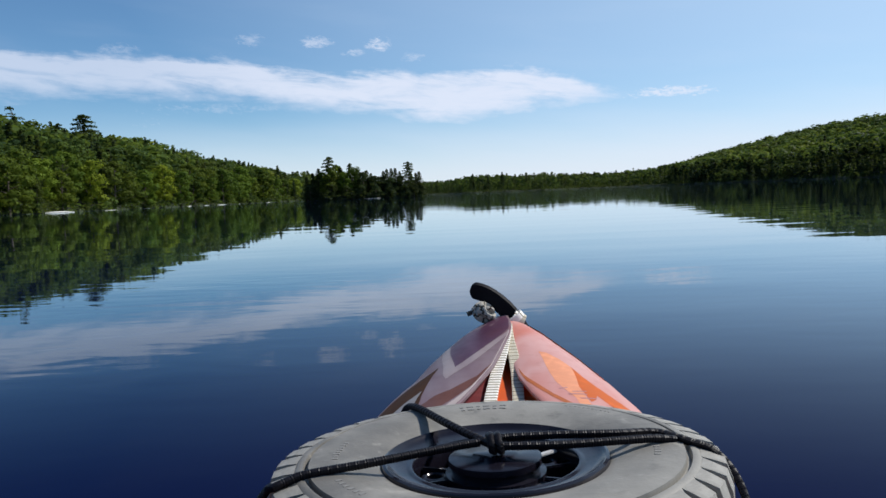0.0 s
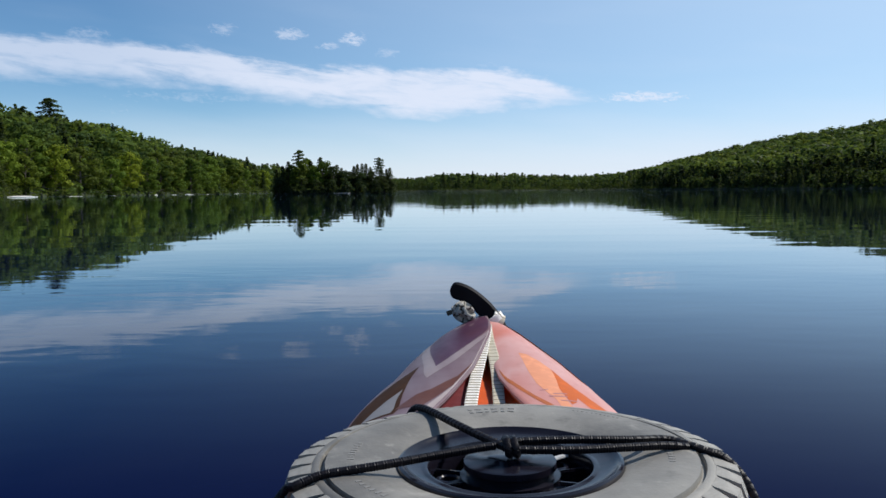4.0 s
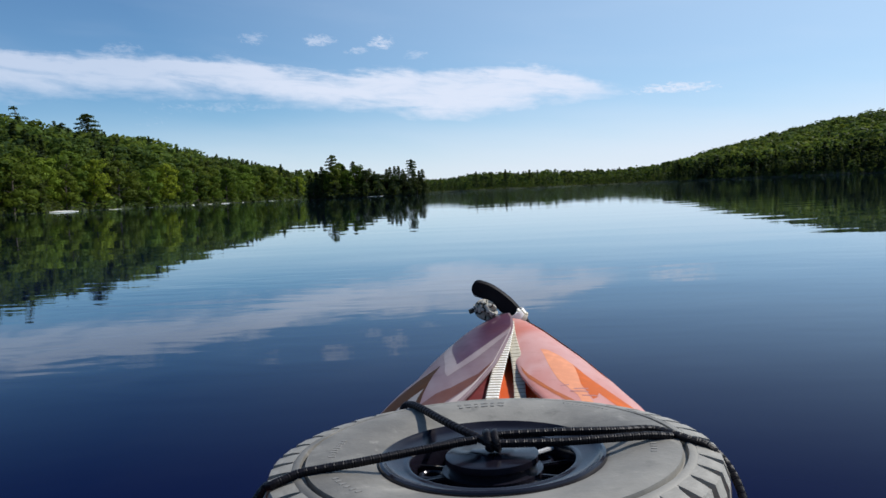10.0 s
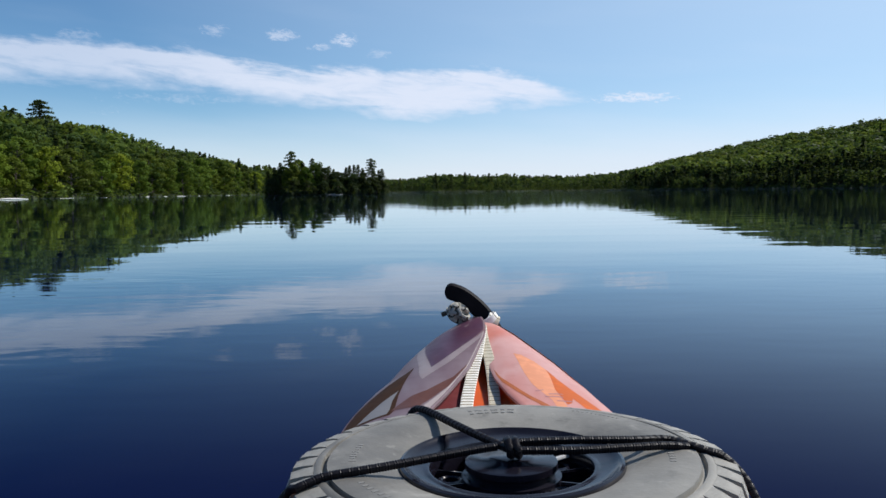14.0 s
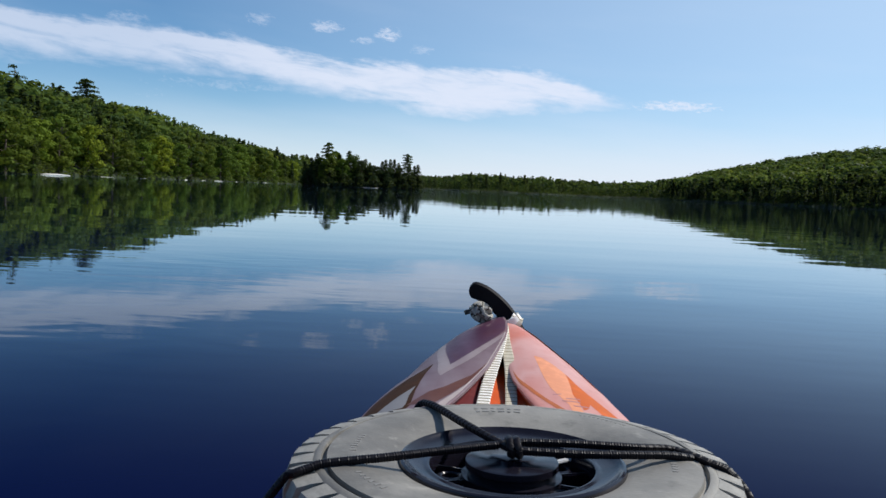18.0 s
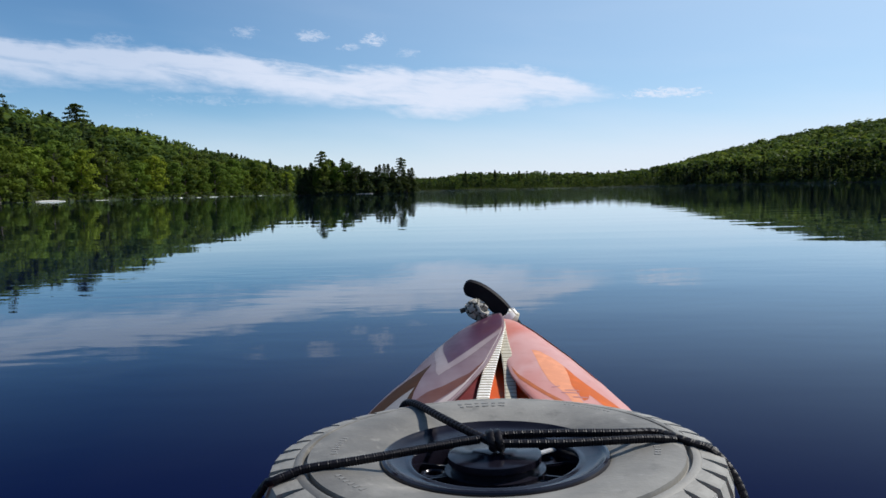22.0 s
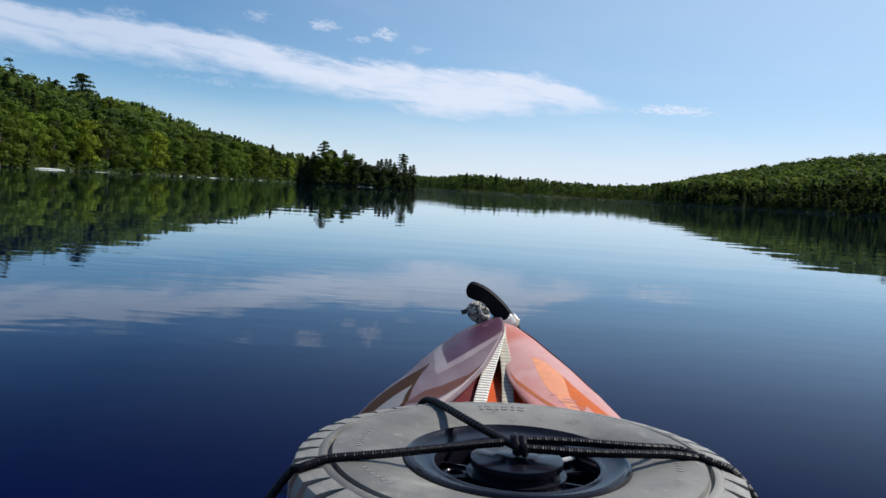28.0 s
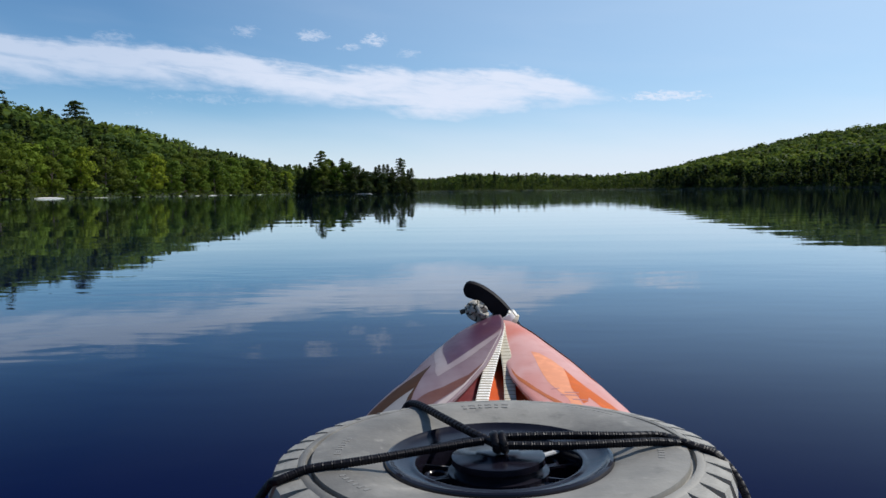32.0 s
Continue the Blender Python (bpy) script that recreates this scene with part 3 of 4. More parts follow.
# the island's trees: kind, variant, bearing, nearer or farther, height, width
ISLE_TREES = [
    ("pine", 1, -11.05, -1, 16.2, 1.0), ("spruce", 2, -12.55, 0, 9.8, 1.3), ("spruce", 0, -12.15, -2, 11.0, 1.3), ("spruce", 1, -11.75, 1, 12.6, 1.2), ("broad", 2, -11.05, -3, 12.4, 1.1),
    ("broad", 3, -10.6, 2, 13.6, 0.9), ("spruce", 1, -10.25, 0, 12.0, 1.3), ("broad", 0, -10.05, -4, 10.4, 1.0), ("pine", 2, -9.62, 2, 13.2, 0.7), ("broad", 1, -9.5, -2, 11.8, 1.1), ("spruce", 0, -9.15, 1, 11.4, 1.2),
    ("shaded_broad", 3, -8.75, -3, 9.8, 1.2), ("spruce", 2, -8.5, 0, 10.3, 1.5), ("spruce", 1, -8.2, 2, 9.2, 1.2), ("shaded_broad", 1, -7.95, -3, 8.0, 1.3), ("shaded_broad", 2, -7.65, 0, 7.6, 1.3), ("spruce", 0, -7.35, -2, 9.9, 1.4),
    ("spruce", 1, -7.12, 1, 10.8, 1.1), ("spruce", 2, -6.82, -1, 11.0, 1.1), ("spruce", 0, -6.55, 1, 11.2, 1.2), ("shaded_broad", 3, -6.9, -4, 7.5, 1.3), ("spruce", 1, -6.25, 2, 10.0, 1.2), ("pine", 0, -5.65, 0, 13.4, 1.05),
    ("shaded_broad", 0, -6.1, -3, 8.0, 1.2), ("spruce", 2, -5.52, 1, 9.8, 1.3), ("spruce", 0, -5.15, 0, 9.6, 1.1), ("spruce", 1, -4.93, -1, 10.4, 1.3), ("shaded_broad", 2, -5.3, -3, 6.5, 1.2), ("shaded_broad", 3, -4.78, -1, 5.2, 1.2),
    ("shaded_broad", 1, -12.35, -3, 6.5, 1.3), ("shaded_broad", 2, -10.9, -6, 6.0, 1.5), ("shaded_broad", 3, -9.9, -7, 5.0, 1.6), ("shaded_broad", 0, -8.9, -7, 4.6, 1.7), ("shaded_broad", 1, -7.9, -7, 4.4, 1.7), ("shaded_broad", 2, -6.9, -6, 4.8, 1.6), ("shaded_broad", 3, -5.9, -5, 5.0, 1.5),
]
WORDS = {"shaded_broad": "dense broad tree on the island, darkened for shade", "broad": "leafy broadleaf tree in dark shade on the island", "spruce": "dark pointed spruce on the wooded island", "pine": "tall ragged white pine rising above the island"}
for kind, var, az, off, high, wide in ISLE_TREES:
    tree(kind, var, az, ISLE_R + off, high * 0.93, wide * (1.1 if kind in ("broad", "shaded_broad") else 1.5 if kind == "spruce" else 1.1), WORDS[kind], "trees on the island", RNG)

# the landmark pines on the near hillside
for var, az, r, top, wide in ((2, -26.2, 385, 5.85, 1.25), (3, -29.9, 345, 6.25, 0.95), (0, -27.8, 372, 5.3, 0.8), (0, -32.4, 330, 6.35, 1.0)):
    high = r * math.tan(radians(top)) + 0.7 - float(ground_height(az, r))
    tree("pine", var, az, r, high, wide, "tall ragged white pine standing above the hillside forest", "tall pines", RNG)

# the sunlit rows along the near shore
count = 0
for near, far in ((0.3, 3.5), (5.0, 10.0)):
    az = -35.5
    while az < -13.0:
        r = float(shore_distance(az)) + RNG.uniform(near, far)
        kind = "broad" if RNG.uniform() < (0.5 if az < -25.0 else 0.85 if az < -15.5 else 0.25) else "spruce"
        high = RNG.uniform(8.5, 14.5) if near < 1 else RNG.uniform(11.0, 16.5)
        words = {"broad": "sunlit bright green broadleaf tree at the lake shore", "spruce": "slender dark green spruce at the lake shore"}[kind]
        tree(kind, count, az, r, high, RNG.uniform(1.1, 1.5) if kind == "broad" else RNG.uniform(1.1, 1.6), words, "trees along the shore", RNG)
        az += math.degrees(RNG.uniform(3.4, 7.0) / r)
        count += 1


def wood(name, label, az0, az1, spacing, sprays, leaf, share_needle, heights, rng, front=2.0, beyond=1.06, dark_edge=0.0, deep=9999.0, lump=1.0, loose=0.45, shade=1.0, spread=1.0, lit_mid=0.0):
    """A far wood: broad crowns and spruces on the slope between shore and ridge, joined."""
    crowns = {"b": [broad_crown(rng, sprays, leaf, lump, loose)[0] for i in range(6)], "s": [spruce_crown(rng, sprays, leaf * 0.8)[0] for i in range(4)]}
    got = {"b": ([], []), "s": ([], [])}
    rr = float(np.max(ridge_distance(np.linspace(az0, az1, 40)))) * beyond
    x0, x1 = rr * math.sin(radians(az0)), rr * math.sin(radians(az1))
    stems = []
    for x in np.arange(min(x0, x1, -5), max(x0, x1, 5), spacing):
        for y in np.arange(60, rr, spacing):
            px, py = x + rng.uniform(-0.5, 0.5) * spacing, y + rng.uniform(-0.5, 0.5) * spacing
            a, r = math.degrees(math.atan2(px, py)), math.hypot(px, py)
            if az0 <= a < az1 and shore_distance(a) + front < r < min(ridge_distance(a) * beyond, shore_distance(a) + deep):
                stems.append((px, py, a, r))
    patchy = rng.uniform(0, 6.28, 4)
    for px, py, a, r in stems:
        field = 0.5 + 0.55 * noise.noise(Vector((px * 0.018, py * 0.018, patchy[0]))) + 0.6 * noise.noise(Vector((px * 0.07, py * 0.07, patchy[1])))
        field = min(max(field, 0.0), 1.0)
        back = (r - shore_distance(a)) / (ridge_distance(a) - shore_distance(a))
        share = share_needle * (0.4 + 1.2 * field) + dark_edge * float(back < 0.10 + 0.12 * field) + (0.2 if back < 0.4 else 0.0) * float(a < -25.5) + 0.5 * float(-15.0 < a < -8.0)
        k = "s" if rng.uniform() < share else "b"
        near = np.clip((r - shore_distance(a)) / 30.0, 0.6, 1.0)
        h = rng.uniform(*heights) * near * (1.05 if k == "s" else 1.0) * (1.0 + 0.17 * noise.noise(Vector((px * 0.05, py * 0.05, patchy[2]))))
        w = h * (rng.uniform(1.1, 1.65) if k == "b" else rng.uniform(0.9, 1.4) * spread)
        c = crowns[k][rng.integers(len(crowns[k]))]
        t = rng.uniform(0, 6.28)
        q = np.empty_like(c)
        q[:, 0] = (c[:, 0] * math.cos(t) - c[:, 1] * math.sin(t)) * w + px
        q[:, 1] = (c[:, 0] * math.sin(t) + c[:, 1] * math.cos(t)) * w + py
        q[:, 2] = c[:, 2] * h + float(ground_height(a, r))
        got[k][0].append(q)
        # brighter band partway up the slope: sunlit look put into the tint
        got[k][1].append(np.full(len(c) // 4, shade * np.clip(0.35 * rng.uniform() + 1.3 * field - 0.45 + lit_mid * (math.exp(-((back - 0.32) / 0.2) ** 2) - 0.4), 0, 1)))
    base = new(name)
    tagged(base, label, "forest", kind="stuff")
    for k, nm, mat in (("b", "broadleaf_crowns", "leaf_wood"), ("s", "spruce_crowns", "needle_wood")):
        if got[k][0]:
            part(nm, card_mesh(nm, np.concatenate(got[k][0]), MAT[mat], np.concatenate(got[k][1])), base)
    return len(stems)


wood("near_forest", "dense sunlit mixed forest on the near hillside", -37, -8.0, 5.6, 850, 0.028, 0.3, (10.0, 17.0), RNG, 9.0, 1.06, 0.0, 45.0, loose=0.28)
wood("upper_forest", "sunlit mixed forest on the upper near hillside", -37, -8.0, 6.6, 235, 0.048, 0.3, (9.0, 17.5), RNG, 45.0, loose=0.25)
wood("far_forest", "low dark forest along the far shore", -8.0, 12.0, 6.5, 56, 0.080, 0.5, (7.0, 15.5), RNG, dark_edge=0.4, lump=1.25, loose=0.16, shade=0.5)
wood("hill_forest", "broadleaf forest covering the far hill, lit from behind", 12.0, 36.0, 7.8, 230, 0.062, 0.10, (10.0, 16.0), RNG, 34.0, lump=1.45, loose=0.10, lit_mid=0.35)


# shade at the hill foot is painted: all spruce, tint cut to the darkest
wood("edge_forest", "belt of spruces along the far hill's foot, darkened for shade", 12.0, 36.0, 3.8, 150, 0.054, 1.0, (9.5, 15.5), RNG, 0.5, 1.06, 0.0, 42.0, shade=0.0, spread=1.5)


# single spruces that stand above the far shore
for n, (az, high) in enumerate(((-1.25, 17.5), (0.75, 18.0), (-0.2, 16.5), (2.4, 15.0), (8.4, 17.0))):
    tree("spruce", n, az, float(shore_distance(az)) * (1.04 if n < 4 else 1.1), high, 1.5, "dark spruce standing above the far shore forest", "spruces on the far shore", RNG)


def shrubs(name, label, az0, az1, gap, heights, rng, bright=0.75):
    """Low bushes that hang over the waterline along the shore, joined."""
    forms = [broad_crown(rng, 70, 0.085)[0] for i in range(5)]
    corners, tint, a = [], [], az0
    while a < az1:
        r = float(shore_distance(a)) + rng.uniform(-0.4, 1.8)
        h, t, c = rng.uniform(*heights), rng.uniform(0, 6.28), forms[rng.integers(5)]
        w = h * rng.uniform(1.4, 2.4)
        q = np.empty_like(c)
        q[:, 0] = (c[:, 0] * math.cos(t) - c[:, 1] * math.sin(t)) * w + r * math.sin(radians(a))
        q[:, 1] = (c[:, 0] * math.sin(t) + c[:, 1] * math.cos(t)) * w + r * math.cos(radians(a))
        q[:, 2] = np.maximum(c[:, 2] * h - 0.1 * h + 0.15, 0.03)
        corners.append(q)
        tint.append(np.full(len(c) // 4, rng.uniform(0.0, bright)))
        a += math.degrees(gap * rng.uniform(0.5, 1.5) / r)
    base = new(name)
    tagged(base, label, "bushes", kind="stuff")
    part("bush_leaves", card_mesh("bush_leaves", np.concatenate(corners), MAT["leaf_wood"], np.concatenate(tint)), base)


shrubs("near_shrubs", "green bushes overhanging the near waterline", -37, -9, 1.3, (1.6, 4.5), RNG)
# far bushes kept at low tint to continue that shade along the water
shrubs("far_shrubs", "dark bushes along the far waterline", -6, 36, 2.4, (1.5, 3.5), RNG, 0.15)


def island_shrubs(rng):
    forms = [broad_crown(rng, 80, 0.08)[0] for i in range(4)]
    corners, tint = [], []
    for i in range(64):
        t = 2 * math.pi * i / 64
        k = rng.uniform(0.86, 1.0)
        u, v, a = ISLE_A * k * math.cos(t), ISLE_B * k * math.sin(t), radians(ISLE_AZ)
        x, y = ISLE[0] + u * math.cos(a) + v * math.sin(a), ISLE[1] - u * math.sin(a) + v * math.cos(a)
        h, c = rng.uniform(1.5, 3.8), forms[rng.integers(4)]
        q = c * np.array((h * 1.8, h * 1.8, h)) + np.array((x, y, -0.1 * h))
        q[:, 2] = np.maximum(q[:, 2], 0.03)
        corners.append(q)
        tint.append(np.full(len(c) // 4, rng.uniform(0, 0.5)))
    base = new("island_shrubs")
    tagged(base, "dark bushes hanging over the edge of the island", "bushes", kind="stuff")
    # bushes use needle colour, darkening them for the island's shaded foot
    part("bush_leaves", card_mesh("bush_leaves", np.concatenate(corners), MAT["needle_wood"], np.concatenate(tint)), base)


island_shrubs(RNG)


def shore_rock(az, dr, length, deep, high, label, seed):
    rng = np.random.default_rng(seed)
    r = float(shore_distance(az)) + dr
    bm = bmesh.new()
    bmesh.ops.create_icosphere(bm, subdivisions=3, radius=0.5)
    for v in bm.verts:
        k = noise.noise(v.co * 2.3 + Vector((seed, 0, 0))) * 0.25 + noise.noise(v.co * 6 + Vector((0, seed, 0))) * 0.08
        v.co *= 1 + k
        v.co.x *= length
        v.co.y *= deep
        v.co.z = max(v.co.z, -0.3) * high
    me = bpy.data.meshes.new("shore_rock")
    bm.to_mesh(me)
    bm.free()
    me.materials.append(MAT["rock"])
    me.shade_smooth()
    ob = new("shore_rock", me)
    ob.matrix_basis = pose(r * math.sin(radians(az)), r * math.cos(radians(az)), high * 0.2, 0, 0, -az + rng.uniform(-10, 10))
    return tagged(ob, label, "rock", "rocks on the shore")


shore_rock(-28.3, -3.0, 9.0, 2.2, 0.5, "long flat pale rock slab at the waterline", 3)
for i, (a, w, h) in enumerate(((-25.2, 5, 0.12), (-22.9, 2, 0.12), (-20.3, 1.6, 0.3), (-19.2, 2.2, 0.2), (-18.3, 5, 0.34), (-17.1, 1.4, 0.3), (-15.3, 3.5, 0.3))):
    shore_rock(a, -1.2, w, 1.6, h, "low pale rock lying at the waterline", 10 + i)
isle_rock = shore_rock(-8.2, 0.0, 6.0, 1.2, 0.14, "pale flat rock at the foot of the island", 31)
isle_rock.matrix_basis = pose(312.3 * math.sin(radians(-8.2)), 312.3 * math.cos(radians(-8.2)), 0.14, 0, 0, 8)

# ---- the kayak: u across, v ahead, z up, turned a little off the y axis ----
BOAT = pose(0, 0, 0, 0.030, -0.851, -1.081)
HALF = [(-1.7, 0.0), (-1.5, 0.1), (-1.0, 0.22), (-0.5, 0.27), (0.0, 0.285), (0.5, 0.285), (0.9, 0.275), (1.1, 0.264), (1.35, 0.236), (1.44, 0.220), (1.56, 0.192), (1.7, 0.148), (1.8, 0.110), (1.86, 0.085), (1.91, 0.060), (1.95, 0.044), (1.985, 0.022), (2.0, 0.004)]
EDGE = [(-1.7, 0.34), (-1.2, 0.31), (-0.5, 0.27), (0.3, 0.26), (0.8, 0.262), (1.1, 0.268), (1.35, 0.283), (1.6, 0.312), (1.8, 0.343), (1.9, 0.362), (2.0, 0.372)]
INNER_W = {-1: [(0.6, 0.155), (1.0, 0.14), (1.2, 0.125), (1.37, 0.087), (1.46, 0.060), (1.58, 0.0287), (1.68, 0.0108), (1.77, -0.0045), (1.82, -0.0095), (1.88, -0.0075), (1.92, -0.002)], 1: [(0.6, 0.155), (1.0, 0.14), (1.2, 0.105), (1.37, 0.0658), (1.45, 0.0449), (1.55, 0.0248), (1.64, 0.0150), (1.70, 0.006), (1.80, -0.004), (1.92, -0.006)]}
INNER_Z = {-1: [(0.6, 0.318), (1.0, 0.318), (1.2, 0.321), (1.4, 0.330), (1.6, 0.350), (1.8, 0.378), (1.92, 0.394)], 1: [(0.6, 0.318), (1.0, 0.318), (1.2, 0.32), (1.4, 0.326), (1.6, 0.336), (1.8, 0.362), (1.92, 0.388)]}
BULGE = {-1: [(1.2, 0.0), (1.4, 0.011), (1.5, 0.011), (1.61, 0.006), (1.78, 0.016), (1.87, 0.017), (1.97, 0.004)], 1: [(1.4, 0.003), (1.5, 0.0), (1.9, -0.006), (1.97, -0.002)]}
SWELL = {-1: [(0.6, 0.01), (1.3, 0.012), (1.6, 0.016), (1.85, 0.012), (1.95, 0.004)], 1: [(0.6, 0.01), (1.3, 0.012), (1.6, 0.015), (1.85, 0.009), (1.95, 0.004)]}


def panel_point(side, s, v):
    """A point of the deck panel: side -1 or 1, s from the outer edge (0) to the inner lip (1), v along the boat."""
    b = float(bend(v, HALF)) + float(bend(v, BULGE[side]))
    w = min(float(bend(v, INNER_W[side])), b * 0.9)
    z = float(bend(v, EDGE)) * (1 - s) + float(bend(v, INNER_Z[side])) * s + float(bend(v, SWELL[side])) * 4 * s * (1 - s)
    return (side * (b * (1 - s) + w * s), v, z)


def hull_section(v):
    b, g = float(bend(v, HALF)), float(bend(v, EDGE))
    keel = float(bend(v, [(-1.7, 0.3), (-1.55, 0.06), (-1.2, -0.06), (-0.5, -0.10), (1.0, -0.10), (1.6, -0.06), (1.8, 0.02), (1.92, 0.16), (2.0, 0.36)]))
    rows = []
    for k, out in ((0.0, 1.0), (0.1, 1.012), (0.35, 0.96), (0.65, 0.82), (0.9, 0.5), (1.0, 0.0)):
        rows.append((b * out, g * (1 - k) + keel * k))
    return [(-x, v, z) for x, z in rows] + [(x, v, z) for x, z in reversed(rows[:-1])]


def handle_shape(k):
    """Half width along the handle: rounded at both ends."""
    near, far = max(0.0, 1 - k / 0.10), max(0.0, (k - 0.80) / 0.20)
    return (0.72 + 0.26 * min(1, k * 2.5)) * math.sqrt(1.001 - near * near * 0.9) * math.sqrt(1.001 - far * far * 0.96)


def build_kayak():
    boat = new("kayak")
    boat.matrix_basis = BOAT
    tagged(boat, "orange and white moulded plastic kayak floating on the lake", "kayak")
    vs = [-1.7, -1.6, -1.45, -1.2, -0.9, -0.5, 0.0, 0.5, 0.9, 1.1, 1.25, 1.4, 1.55, 1.7, 1.8, 1.88, 1.94, 1.98, 2.0]
    verts = [p for v in vs for p in hull_section(v)]
    part("hull", make_mesh("hull", verts, grid_faces(len(vs), 11), MAT["hull"], True), boat)
    # after deck, with the cockpit opening left free
    for side in (-1, 1):
        ring = []
        for v in np.linspace(-1.65, 0.62, 30):
            b, g = float(bend(v, HALF)), float(bend(v, EDGE))
            hole = 0.2 * max(0.0, 1 - ((v + 0.25) / 0.62) ** 2) ** 0.5 * (abs(v + 0.25) < 0.62)
            ring.append([(side * b, v, g), (side * (b * 0.6 + hole * 0.4), v, g + 0.025), (side * min(hole, b * 0.9), v, g + 0.03)])
        verts = [p for row in ring for p in row]
        part("side_deck", make_mesh("side_deck", verts, grid_faces(len(ring), 3), MAT["hull"], True), boat)
    # bow deck panels with a rolled inner lip
    for side in (-1, 1):
        rows = []
        for v in np.linspace(0.6, 1.955, 136):
            row = [panel_point(side, s, v) for s in np.linspace(0, 1, 25)]
            u, _, z = row[-1]
            row += [(u - side * 0.003, v, z - 0.002), (u - side * 0.003, v, z - 0.007), (u + side * 0.003, v, z - 0.009), (u + side * 0.012, v, z - 0.008)]
            rows.append(row)
        verts = [p for row in rows for p in row]
        words = "mauve swirled deck panel with its shade painted in" if side < 0 else "salmon and orange swirled deck panel"
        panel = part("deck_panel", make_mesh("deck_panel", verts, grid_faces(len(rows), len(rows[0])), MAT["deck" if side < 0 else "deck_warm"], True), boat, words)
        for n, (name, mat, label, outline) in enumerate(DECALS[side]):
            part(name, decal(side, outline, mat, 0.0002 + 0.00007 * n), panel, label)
    # recessed well between the panels
    rows = []
    for v in np.linspace(0.6, 1.9, 30):
        left, right = panel_point(-1, 1.0, v), panel_point(1, 1.0, v)
        deep = float(bend(v, [(0.6, 0.05), (1.4, 0.024), (1.6, 0.024), (1.75, 0.02), (1.9, 0.012)]))
        l, r, zl, zr = left[0] - 0.012, right[0] + 0.012, left[2] - 0.008, right[2] - 0.008
        rows.append([(l, v, zl), (l + 0.004, v, zl - deep * 0.7), (l * 0.7 + r * 0.3, v, zl - deep), (l * 0.3 + r * 0.7, v, zr - deep), (r - 0.004, v, zr - deep * 0.7), (r, v, zr)])
    verts = [p for row in rows for p in row]
    me = make_mesh("deck_well", verts, grid_faces(len(rows), 6), MAT["well"], True)
    me.materials.append(MAT["maroon"])
    for n, face in enumerate(me.polygons):
        face.material_index = 1 if n % 5 < 2 else 0
    part("deck_well", me, boat, "recessed deck well, maroon and deep orange")
    # raised hatch that carries the wheel
    v, f = revolve([(0.0, 0.25), (0.115, 0.25), (0.115, 0.455), (0.108, 0.4645), (0.0, 0.4645)], 40)
    part("hatch", make_mesh("hatch", v, f, MAT["hull"], True), boat, "raised round hatch under the wheel", pose(WHEEL[0], WHEEL[1], 0))
    # carry handle: a curved rubber toggle
    path = spline([(0.043, 1.925, 0.347), (0.034, 1.93, 0.362), (0.012, 1.932, 0.393), (-0.014, 1.935, 0.420), (-0.042, 1.937, 0.441), (-0.066, 1.938, 0.451), (-0.080, 1.938, 0.455)], 6)
    v, f = ribbon(path, 0.040, 0.026, 0.0, Vector((0, 1, 0)), handle_shape)
    me = make_mesh("carry_handle", v, f, MAT["rubber"], True)
    part("carry_handle", me, boat, "curved black rubber carry handle on the bow")
    # webbing turns that hold the handle, slightly askew
    for n, (cx, cz, skew, rad) in enumerate(((0.019, 0.380, -8, 0.0240), (0.015, 0.374, 10, 0.0260), (0.027, 0.372, 24, 0.0225))):
        across = Vector((math.cos(radians(42 + skew)), 0, math.sin(radians(42 + skew))))
        along = across.cross(Vector((0, 1, 0)))
        path = [Vector((cx, 1.920, cz)) + across * rad * math.cos(a) + Vector((0, 0.017 * math.sin(a), 0)) + along * 0.0015 * math.sin(2 * a) for a in np.linspace(0, 2 * math.pi, 40)]
        v, f = ribbon(path, 0.0060, 0.021, 0.0004, along)
        me = make_mesh("handle_loop", v, f, MAT["web"] if n != 2 else MAT["web_worn"], True)
        me.materials.append(MAT["web_dark"])
        for k, face in enumerate(me.polygons):
            face.material_index = 1 if (k // 8) % 9 == 8 else 0
        part("handle_loop", me, boat, "white webbing loop holding the handle")
    return boat


def decal(side, outline, mat, lift):
    """A flat inlay on a deck panel, outlined in (s, v), lying just proud of it."""
    bm = bmesh.new()
    ring = [bm.verts.new((s, v, 0)) for s, v in outline]
    bm.faces.new(ring)
    bmesh.ops.triangulate(bm, faces=list(bm.faces))
    bmesh.ops.subdivide_edges(bm, edges=list(bm.edges), cuts=9, use_grid_fill=True)
    for q in bm.verts:
        p = panel_point(side, min(max(q.co.x, 0.0), 1.0), q.co.y)
        q.co = (p[0], p[1], p[2] + lift)
    me = bpy.data.meshes.new("decal")
    bm.to_mesh(me)
    bm.free()
    me.materials.append(MAT[mat])
    me.shade_smooth()
    return me


